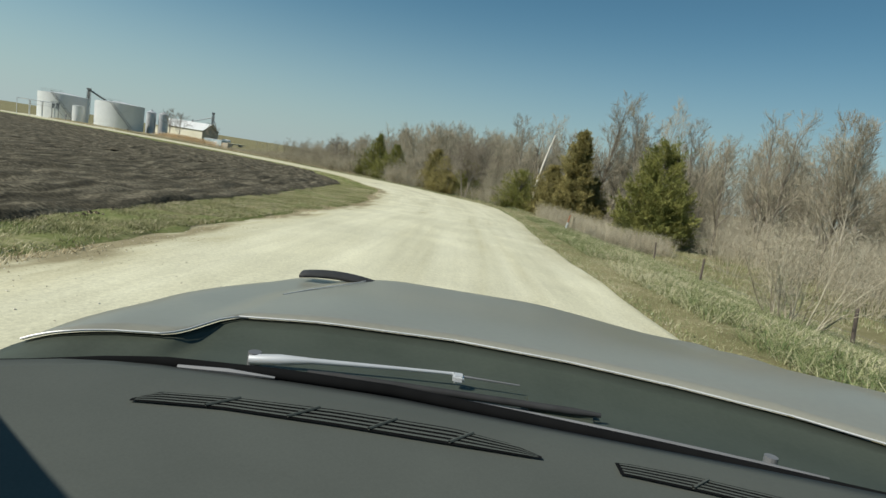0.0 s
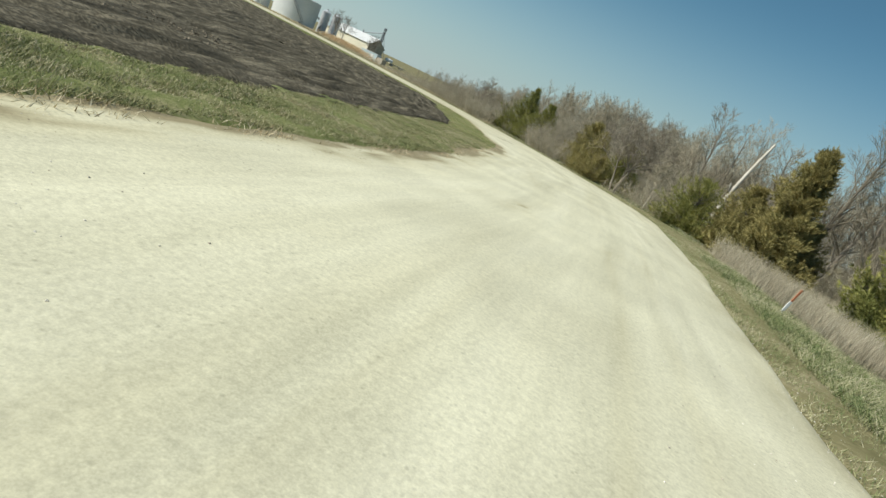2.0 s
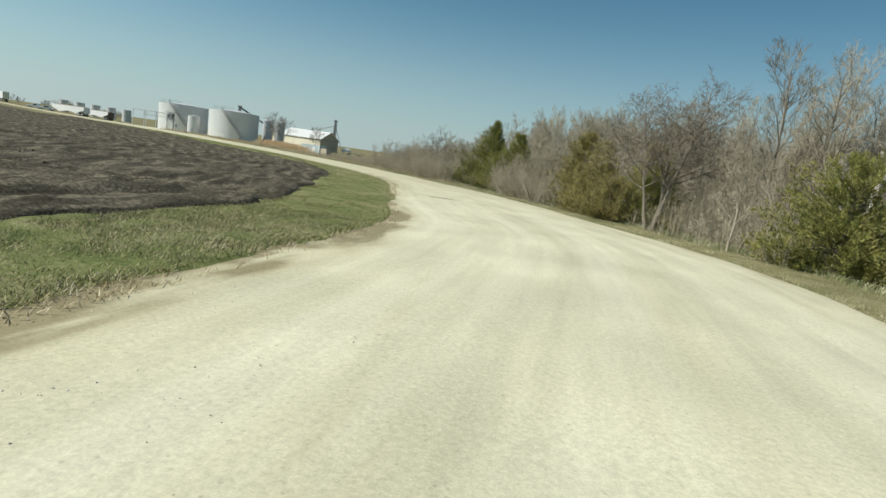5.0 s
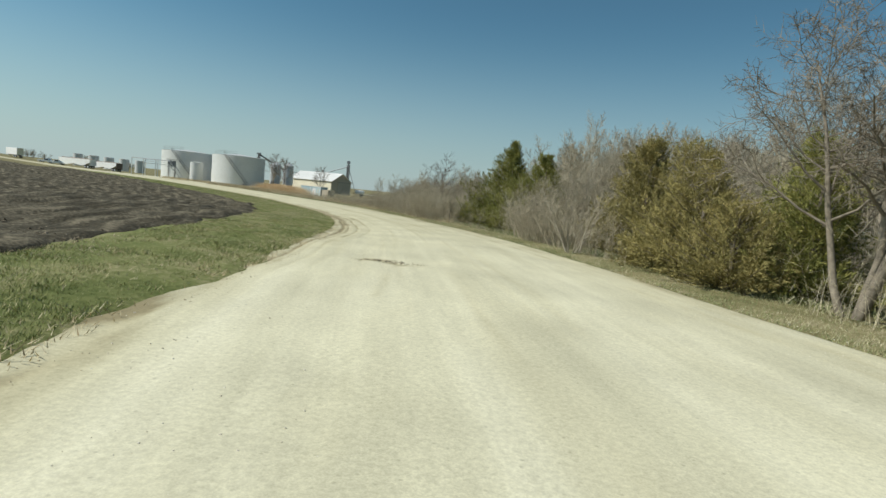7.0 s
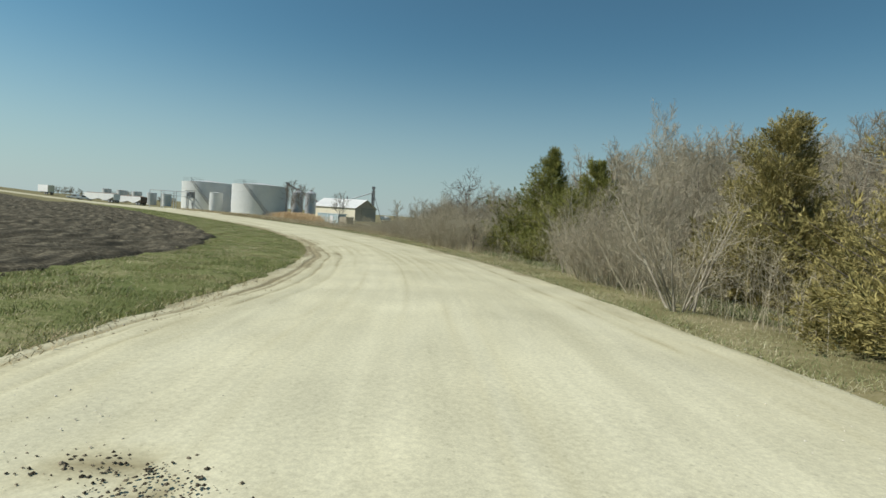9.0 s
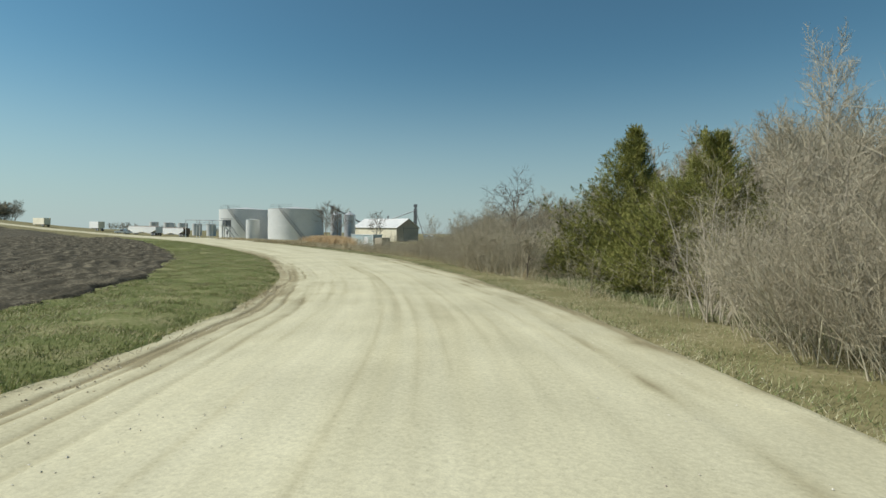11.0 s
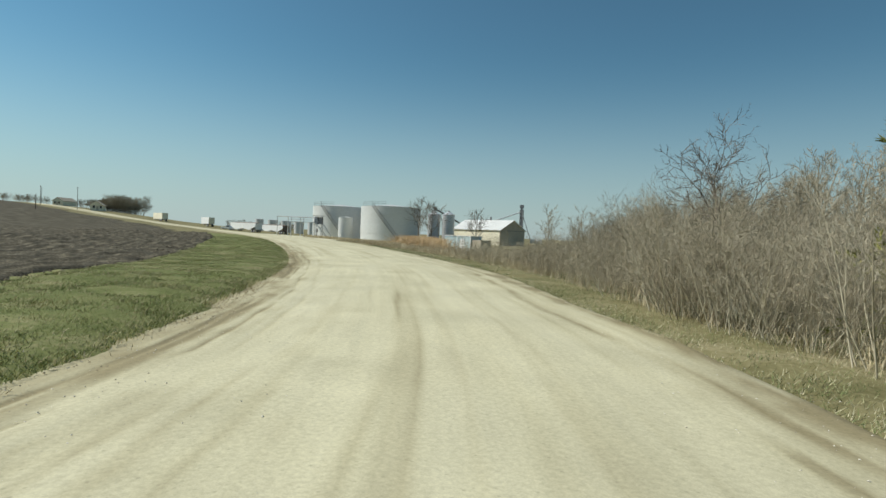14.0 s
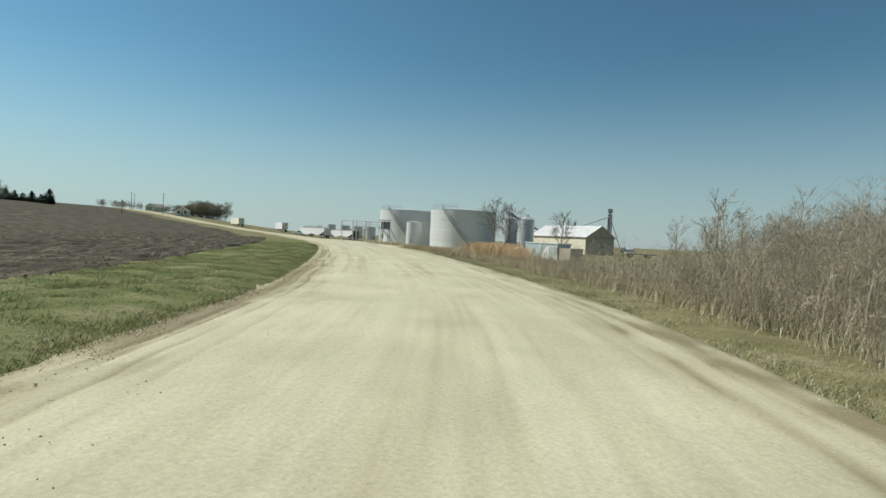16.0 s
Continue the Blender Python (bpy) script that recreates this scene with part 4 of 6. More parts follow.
GROVE = [(12, 0.5, 0.8, 0.05, 0.12), (7, 0.5, 0.7, 0.05, 0.1), (6, 0.55, 0.65, 0.05), (3, 0.6, 0.6, 0.05), (0.014, 0.15)]
BROOM = [(9, 0.42, 0.45, 0.06, 0.10), (4, 0.55, 0.5, 0.04, 0.10), (4, 0.6, 0.6, 0.06), (3, 0.6, 0.7, 0.03), (0.0026, 0.15)]
wr = random.Random(41)
wood_kinds = []
for i in range(8):
    spec, tall = (WOODS, 8.5) if i % 2 else (TALL, 9.5)
    wood_kinds.append(bare_tree("bare_tree", 100 + i, tall, 0.12, spec, "leafless grey-brown roadside woodland tree with fine twigs", "tree"))
for i in range(3):
    wood_kinds.append(bare_tree("bare_tree", 140 + i, 9.0, 0.08, TALL, "slender leafless woodland tree forked near the ground", "tree", M_PALE, stems=2, foot=0.5))
shrub_kinds = [bare_tree("bare_shrub", 200 + i, 3.5, 0.020, BROOM if i % 2 else STEMS, "leafless reddish-brown multi-stemmed shrub in the thicket", "shrub", M_BRUSH, M_TWIG, stems=12, foot=0.8) for i in range(6)]


def spread(kinds, places, group):
    """Puts the first copies in place of the patterns themselves, then copies."""
    used = set()
    for i, (x, y, size, k) in enumerate(places):
        k %= len(kinds)
        m = Matrix.LocRotScale((x, y, height(x, y)), Euler((wr.gauss(0, 0.04), wr.gauss(0, 0.04), wr.uniform(0, 6.28))), (size * wr.uniform(0.9, 1.1), size * wr.uniform(0.9, 1.1), size))
        if k not in used:
            used.add(k)
            kinds[k].matrix_world = m
            tagged(kinds[k], group=group)
        else:
            ob = copy_thing(kinds[k], Matrix.Identity(4))
            ob.matrix_world = m


def beside(y, d):
    cx, cy, nx, ny, hw = along(run_of(y))
    return float(cx + nx * (hw + d)), float(cy + ny * (hw + d))


places = []
for i in range(160):
    y = wr.uniform(44, 92)
    d = (10.5 if y < 64 else 7.0) + 30 * wr.random() ** 1.2
    x, yy = beside(y, d)
    if not clear(x, yy, 1.0) or (y > 90 and d < 16) or (x < -9 and yy > 90):
        continue
    size = wr.uniform(0.75, 1.0) * (1.0 if d > 12 else 0.7) * (0.66 + 0.40 * min(1.0, max(0.0, (x + 1) / 9)))
    places.append((x, yy, size, wr.randrange(11)))
# slender trees close to the gravel
for i in range(26):
    x, yy = beside(wr.uniform(65, 82.5), wr.uniform(3.4, 8.5))
    if clear(x, yy, 0.7):
        places.append((x, yy, wr.uniform(0.42, 0.62), wr.randrange(11)))
# the tall clump behind the cedars
for x, yy, tall in ((14.28, 54.5, 13.2), (16.71, 55.76, 12.8), (18.89, 54.72, 12.6), (20.64, 57.69, 12.2), (12.19, 60.34, 10.8), (9.66, 64.39, 11.2), (7.92, 67.42, 11.0), (11.77, 70.35, 11.8), (28.5, 50.04, 12.6), (32.97, 47.96, 12.4), (26.34, 41.08, 10.9)):
    places.append((x, yy, tall / 9.0, wr.randrange(8)))
for i in range(80):
    x, yy = wr.uniform(17, 52), wr.uniform(6, 62)
    if x - 21.5 < (34.6 - yy) * 0.25:
        continue
    places.append((x, yy, wr.uniform(0.85, 1.15) * (1.02 if yy < 29 else 1.15), wr.randrange(11)))
for i in range(34):
    x, yy = wr.uniform(-6.5, 10), wr.uniform(82, 108)
    places.append((x, yy, wr.uniform(0.75, 1.0), wr.randrange(11)))
spread(wood_kinds, places, "roadside woodland trees")

# the wood's far edge, lower towards the yard
far_kinds = [gathered(list(tree_shape(160 + i, 9.6, 0.13, FAR))) for i in range(6)]
places = []
for i in range(190):
    x = wr.uniform(-42, 14)
    yy = wr.uniform(118, 138) if x > -22 else wr.uniform(126, 142)
    tall = float(np.interp(x, [-44, -36, -30, -24, -20, -16, -9, 0, 14], [4.0, 5.2, 6.6, 7.6, 8.6, 9.6, 12.4, 13.4, 13.8])) * wr.uniform(0.75, 1.06)
    places.append((x, yy, tall))
for i in range(16):
    x = wr.uniform(-36, -6)
    places.append((x, 146 + wr.uniform(0, 22), wr.uniform(5, 7.5)))
for i in range(60):
    x = wr.uniform(-86, -34)
    places.append((x, 232 + wr.uniform(0, 30), wr.uniform(2.6, 3.6)))
far_wood("far_woodland", places, far_kinds, "far stand of leafless reddish-brown trees beyond the thicket")

places = []
for i in range(330):
    y = wr.uniform(91, 150)
    d = 2.2 + 16 * wr.random() ** 1.3
    x, yy = beside(y, d)
    far = min(1.0, max(0.0, (y - 110) / 40))
    inner = x + 22.5 + (yy - 89) * 0.46
    if inner < -4 - 10 * far or not clear(x, yy, 1.5):
        continue
    size = wr.uniform(0.62, 1.0) * (1 - 0.15 * far) * (0.55 if d < 3.6 else 1.0) * (0.40 + 0.90 * float(smooth(-5, 9, inner))) * (1.25 if x < -24 else 1.0)
    places.append((x, yy, size, wr.randrange(6)))
for i in range(150):
    y = wr.uniform(54, 93)
    x, yy = beside(y, wr.uniform(1.9, 7))
    if not clear(x, yy, 1.0):
        continue
    places.append((x, yy, wr.uniform(0.35, 0.85), wr.randrange(6)))
for i in range(20):
    places.append((wr.uniform(15, 30), wr.uniform(9, 35), wr.uniform(0.5, 0.95), wr.randrange(6)))
spread(shrub_kinds, places, "thicket shrubs")


def planted(ob, x, y, turn=0.0):
    ob.matrix_world = pose(x, y, height(x, y), 0, 0, turn)
    return ob


planted(bare_tree("apple_tree", 16, 6.3, 0.10, GNARLED, "gnarled leafless wild apple tree above the thicket", "tree", M_APPLE, M_APPLE), -22.6, 101.4, 40)
planted(bare_tree("old_tree", 23, 7.6, 0.14, SPREADING, "large grey leafless tree with forked trunk and brittle limbs", "tree", M_OLD, M_OLD, lean=(0.02, 0.03), stems=3, foot=0.22), 1.2, 59.6, 100)
planted(bare_tree("roadside_bush", 12, 2.9, 0.026, STEMS, "leafless pale brown bush with many crooked stems", "bush", M_BRUSH, M_BRUSH, stems=20, foot=0.5), 8.15, 8.61)
for seed, x, y, h in ((21, -5.5, 69.0, 3.6), (22, -9.6, 78.6, 3.9), (24, -7.0, 74.6, 3.0), (25, -10.0, 80.2, 3.0), (26, 4.36, 59.08, 3.4)):
    planted(bare_tree("pale_shrub", seed, h, 0.04, STEMS, "leafless pale grey multi-stemmed shrub at the road's edge", "shrub", M_PALE, M_BRUSH, stems=8, foot=0.4), x, y)
planted(bare_tree("pale_sapling", 31, 4.2, 0.06, WOODS, "slender whitish sapling with a crooked trunk", "tree", M_PALE, M_TWIG, lean=(0.12, 0)), 3.68, 54.5)
planted(bare_tree("pale_sapling", 33, 4.0, 0.045, THIN, "slender pale sapling forking above the thicket", "tree", M_PALE, M_BRUSH), -33.0, 108.8)
planted(bare_tree("dark_stem", 35, 2.2, 0.05, GNARLED, "low dark crooked stem among dry grass", "tree", M_APPLE, M_BRUSH), -17.5, 89.2)
for seed, x, y, h in ((51, -80.5, 153.0, 8.6), (52, -77.8, 153.4, 7.8), (53, -69.0, 154.0, 6.2)):
    planted(bare_tree("small_tree", seed, h, 0.11, SPARSE, "small leafless tree beside the gravel yard", "tree", M_OLD, M_OLD), x, y)
pts = [Vector((-0.35, 0, -0.3)), Vector((-0.1, 0, 2.0)), Vector((0.1, 0, 3.9)), Vector((0.5, -0.1, 6.0)), Vector((1.05, -0.2, 8.4))]
w = Wood()
w.tube(pts, [0.17, 0.16, 0.15, 0.12, 0.08], 8)
w.tube([pts[2], pts[2] + Vector((-0.28, -0.15, 0.9))], [0.10, 0.06], 7)
w.tube([pts[3], pts[3] + Vector((0.2, 0.3, 1.3))], [0.05, 0.02], 6)
snag = thing("dead_snag", pose(8.61, 56.01, height(8.61, 56.01)), "bleached dead tree trunk leaning over the cedars", "dead tree")
mesh("trunk", w.v, w.f, M_SNAG, snag, smooth=True)


def cedar(seed, x, y, tall, wide, mat, label, name="cedar", group="cedars along the road", k=44, round_top=0.2, leaf=0.95, sway=0.15):
    """Juniper: a trunk, upswept branches, and feathery sprays of small leaves along them."""
    g = np.random.default_rng(seed)
    nb = int(66 + 22 * tall)
    t = np.sort(0.02 + 0.95 * g.uniform(0, 1, nb) ** (1.2 + 0.5 * (1 - round_top)))
    a = np.arange(nb) * 2.4 + g.normal(0, 0.5, nb)
    cone = np.interp(t, [0, 0.1, 0.3, 0.6, 0.85, 1.0], [0.86, 1.0, 0.84, 0.46, 0.17, 0.02])
    ball = np.interp(t, [0, 0.1, 0.35, 0.65, 0.88, 1.0], [0.70, 0.92, 1.0, 0.84, 0.52, 0.15])
    lobes = np.clip(1 + 1.15 * fbm(np.cos(a) * 1.3 + 5 + t * 3.2, np.sin(a) * 1.3 + t * 2.6, seed, 3), 0.5, 1.22)
    reach = wide * (cone * (1 - round_top) + ball * round_top) * lobes * g.uniform(0.75, 1.12, nb)
    z0 = np.maximum(0.10, t * tall - reach * (0.22 + 0.45 * t))
    start = np.stack([0 * a, 0 * a, z0], 1)
    way = np.stack([np.cos(a), np.sin(a), 0.02 + 0.9 * t ** 1.6 + g.uniform(-0.1, 0.25, nb)], 1)
    length = reach * np.sqrt(1 + (0.2 + t) ** 2) * 0.9
    p1 = runs(start, way, length, 4, 0.09, 0.07, g)
    span = np.hypot(p1[:, -1, 0], p1[:, -1, 1])
    p1[:, :, :2] *= (reach / np.maximum(span, 0.2) * (1 + sway * np.cos(a - 3.5)))[:, None, None]
    # leader shoots at the top
    tips = 5
    p2 = runs(np.stack([g.normal(0, 0.06, tips), g.normal(0, 0.06, tips), tall * g.uniform(0.66, 0.82, tips)], 1), np.stack([g.normal(0, 0.14, tips), g.normal(0, 0.14, tips), np.ones(tips)], 1), np.full(tips, tall * 0.17) * g.uniform(0.7, 1.1, tips), 4, 0.05, 0.08, g)
    sprays = [offshoots(p1, 13 if tall < 5 else 21, 0.2, 1.03, 0.8, g), offshoots(p2, 9, 0.0, 1.0, 0.45, g)]
    at, way = np.concatenate([q[0] for q in sprays]), np.concatenate([q[1] for q in sprays])
    n = len(at)
    way = norm(way + np.array([0, 0, 0.45]))
    long = (0.30 + 0.055 * tall) * g.uniform(0.6, 1.35, n) * (1.08 - 0.55 * np.clip(at[:, 2] / tall, 0, 1))
    at = at + g.normal(0, 0.05, at.shape)
    u = g.uniform(0, 1, (n, k)) ** 0.8
    jit = norm(g.normal(0, 1, (n, k, 3)))
    o = at[:, None] + way[:, None] * (u * long[:, None])[..., None] + jit * ((1.05 - u) * 0.26 * long[:, None])[..., None]
    go = norm(way[:, None] + jit * (0.85 - 0.35 * u)[..., None])
    side = norm(np.cross(go, g.normal(0, 1, (n, k, 3))))
    ln = (long[:, None] * 0.21 * g.uniform(0.5, 1.2, (n, k)) * leaf)[..., None]
    wd = ln * 0.13 * math.sqrt(44 / k)
    P = np.stack([o - side * wd, o + side * wd, o + go * ln], 2).reshape(-1, 3)
    P[:, 2] = np.maximum(P[:, 2], 0.02)
    top = thing(name, pose(x, y, height(x, y) - 0.05), label, "tree", group)
    crown = fast_mesh("crown", P, np.arange(len(P)).reshape(-1, 3), mat)
    crown.parent = top
    v, f = tubes(p1, (0.008 + 0.006 * length)[:, None] * np.linspace(1, 0.2, 5), 4)
    bare_wood = fast_mesh("branchwork", v, f, M_APPLE, shade=True)
    bare_wood.parent = top
    w = Wood()
    w.tube([Vector((0, 0, -0.3)), Vector((g.normal(0, 0.06), g.normal(0, 0.06), tall * 0.5)), Vector((0, 0, tall * 0.92))], [0.05 + 0.018 * tall, 0.04 + 0.008 * tall, 0.012], 7)
    mesh("trunk", w.v, w.f, M_APPLE, top, smooth=True)
    return top


GREEN_L, OLIVE_L, LOW_L = "dense dark green cedar with feathery upright sprays", "bronze-olive cedar with ragged feathery sprays", "low dark bushy cedar at the road's edge"
for i, (x, y, tall, wide, k, top) in enumerate(CEDARS):
    cedar(300 + i, x, y, tall, wide, M_OLIVE if k == 1 else M_CEDAR, (GREEN_L, OLIVE_L, LOW_L)[k], round_top=top, sway=0.0 if x > 15 else 0.15, leaf=1.15 if x > 5 else 0.95)


# ---- the grain and tank yard ----
def round_tank(x, y, radius, tall, label, name="storage_tank", mat=None, courses=4):
    """Vertical tank: courses of plate with slightly proud hoops, shallow cone roof, rim rail, winding stair."""
    mat = mat or M_TANK
    top = thing(name, pose(x, y, height(x, y)), label, "tank")
    bm = bmesh.new()
    n = 64 if radius > 3 else 32
    rings = []
    for k in range(courses + 1):
        z = -0.3 + (tall + 0.3) * k / courses
        rings.append((radius + 0.03 * (k % 2), z))
        if k < courses:
            rings.append((radius + 0.03 * (k % 2), z + (tall + 0.3) / courses - 0.03))
    rings.append((radius - 0.1, tall + 0.02))
    loops = [[bm.verts.new((r * math.cos(2 * math.pi * i / n), r * math.sin(2 * math.pi * i / n), z)) for i in range(n)] for r, z in rings]
    for a, b in zip(loops, loops[1:]):
        for i in range(n):
            bm.faces.new((a[i], a[(i + 1) % n], b[(i + 1) % n], b[i]))
    part("shell", bm, mat, top, smooth=False)
    bm = bmesh.new()
    bmesh.ops.create_cone(bm, cap_ends=True, segments=n, radius1=radius + 0.06, radius2=0.3, depth=radius * 0.10, matrix=Matrix.Translation((0, 0, tall + radius * 0.05)))
    part("roof", bm, mat, top)
    return top


def tank_stair(top, radius, tall, start, turn):
    """Stair winding up a tank's wall, with stringer, treads and rail."""
    bm, rail = bmesh.new(), bmesh.new()
    steps = 30
    last = None
    for i in range(steps + 1):
        a = start + turn * i / steps
        z = tall * i / steps
        p = Vector((math.cos(a), math.sin(a), 0))
        box_at = Matrix.Translation(p * (radius + 0.45) + Vector((0, 0, z))) @ Matrix.Rotation(a, 4, "Z")
        bmesh.ops.create_cube(bm, size=1.0, matrix=box_at @ Matrix.Diagonal((0.5, 0.24, 0.03, 1)))
        q = p * (radius + 0.8) + Vector((0, 0, z + 1.0))
        rod(rail, p * (radius + 0.8) + Vector((0, 0, z)), q, 0.025, sides=5)
        if last:
            rod(rail, last, q, 0.03, sides=5)
            rod(bm, last - Vector((0, 0, 1.05)), q - Vector((0, 0, 1.05)), 0.05, sides=6)
        last = q
    part("stair", bm, M_STEEL, top, "grey steel winding stair")
    part("stair_rail", rail, M_STEEL, top)


def rim_rail(top, radius, tall, a0, a1):
    bm = bmesh.new()
    last = None
    for i in range(9):
        a = a0 + (a1 - a0) * i / 8
        p = Vector((math.cos(a) * (radius - 0.1), math.sin(a) * (radius - 0.1), tall))
        rod(bm, p, p + Vector((0, 0, 1.0)), 0.018, sides=5)
        if last:
            rod(bm, last + Vector((0, 0, 1.0)), p + Vector((0, 0, 1.0)), 0.018, sides=5)
            rod(bm, last + Vector((0, 0, 0.55)), p + Vector((0, 0, 0.55)), 0.025, sides=5)
        last = p
    part("rim_rail", bm, M_STEEL, top)


FACING = math.atan2(-80, 95)
for x, y, tall in ((-127.6, 177.6, 8.1), (-108.4, 176.0, 8.0)):
    tank = round_tank(x, y, 6.9, tall, "large white steel liquid storage tank with a winding stair")
    tagged(tank, group="large tanks")
    tank_stair(tank, 6.95, tall, FACING + 0.15, -0.85)
    rim_rail(tank, 6.9, tall, FACING - 1.3, FACING - 0.3)
    bm = bmesh.new()
    rod(bm, (math.cos(FACING) * 6.8, math.sin(FACING) * 6.8, 0.5), (math.cos(FACING) * 7.6, math.sin(FACING) * 7.6, 0.5), 0.2, sides=14)
    rod(bm, (math.cos(FACING) * 7.55, math.sin(FACING) * 7.55, 0.5), (math.cos(FACING) * 7.7, math.sin(FACING) * 7.7, 0.5), 0.3, sides=14)
    part("valve", bm, M_STEEL, tank)
tagged(round_tank(-117.9, 170.6, 1.65, 5.3, "slim white upright tank between the large ones", "slim_tank", M_TANK, 3), group="slim tanks")


def grain_bin(x, y, radius, tall, label):
    """Corrugated bin with a conical roof and cap."""
    top = thing("grain_bin", pose(x, y, height(x, y)), label, "grain bin", "slim grain bins")
    bm = bmesh.new()
    n, rows = 28, int(tall / 0.22)
    loops = [[bm.verts.new(((radius + 0.03 * (k % 2)) * math.cos(2 * math.pi * i / n), (radius + 0.03 * (k % 2)) * math.sin(2 * math.pi * i / n), -0.2 + (tall + 0.2) * k / rows)) for i in range(n)] for k in range(rows + 1)]
    for a, b in zip(loops, loops[1:]):
        for i in range(n):
            bm.faces.new((a[i], a[(i + 1) % n], b[(i + 1) % n], b[i]))
    part("wall", bm, M_BIN, top)
    bm = bmesh.new()
    bmesh.ops.create_cone(bm, cap_ends=True, segments=n, radius1=radius + 0.12, radius2=0.3, depth=radius * 0.5, matrix=Matrix.Translation((0, 0, tall + radius * 0.25)))
    roof = part("roof", bm, M_BIN, top)
    bm = bmesh.new()
    rod(bm, (0, 0, tall + radius * 0.5), (0, 0, tall + radius * 0.5 + 0.3), 0.28, 0.2, 12)
    part("cap", bm, M_STEEL, roof)
    bm = bmesh.new()
    for sx in (-0.2, 0.2):
        rod(bm, (sx, -radius - 0.12, 0), (sx, -radius - 0.12, tall), 0.025, sides=5)
    for k in range(int(tall / 0.4)):
        rod(bm, (-0.2, -radius - 0.12, 0.3 + 0.4 * k), (0.2, -radius - 0.12, 0.3 + 0.4 * k), 0.015, sides=4)
    part("ladder", bm, M_STEEL, top)


for x, y in ((-104.6, 187.6), (-101.0, 188.8)):
    grain_bin(x, y, 1.5, 7.0, "slim galvanised corrugated grain bin")


def lattice_leg(x, y, tall, name, label, w=0.7):
    top = thing(name, pose(x, y, height(x, y), 0, 0, 20), label, "elevator")
    bm = bmesh.new()
    for sx in (-w, w):
        for sy in (-w, w):
            rod(bm, (sx, sy, -0.2), (sx, sy, tall), 0.09, sides=6)
    part("tower_legs", bm, M_STEEL, top)
    bm = bmesh.new()
    k = 0
    z = 0.0
    while z + 1.6 < tall:
        for a, b in (((-w, -w), (w, -w)), ((w, -w), (w, w)), ((w, w), (-w, w)), ((-w, w), (-w, -w))):
            rod(bm, (*a, z), (*b, z + 1.6), 0.045, sides=5)
            rod(bm, (*a, z + 1.6), (*b, z + 1.6), 0.045, sides=5)
        z += 1.6
    part("bracing", bm, M_STEEL, top)
    bm = bmesh.new()
    box(bm, -0.5 * w, -0.45 * w, 0, 0.5 * w, 0.45 * w, tall + 0.5)
    part("elevator_trunk", bm, M_STEEL, top)
    bm = bmesh.new()
    box(bm, -1.3 * w, -0.8 * w, tall + 0.3, 1.3 * w, 0.8 * w, tall + 1.3, 0.1)
    part("head_box", bm, M_STEEL, top)
    return top


leg = lattice_leg(-95.7, 215.1, 10.0, "elevator_leg", "dark steel bucket elevator behind the shed", 0.4)
for name, b in (("spout", (-7.5, -1.5, 6.5)), ("brace", (3.6, -2.0, 0.0))):
    bm = bmesh.new()
    rod(bm, (0, 0, 9.4), b, 0.16 if name == "spout" else 0.10, sides=8)
    part(name, bm, M_BIN if name == "spout" else M_STEEL, leg)
far_leg = lattice_leg(-228.4, 342.8, 17.4, "elevator_leg", "tall steel elevator tower with a sloping auger tube", 0.9)
bm = bmesh.new()
rod(bm, (0, 0, 17.8), (26.0, 3.5, 4.0), 0.5, sides=10)
part("auger_tube", bm, M_STEEL, far_leg, "long sloping dark auger tube")


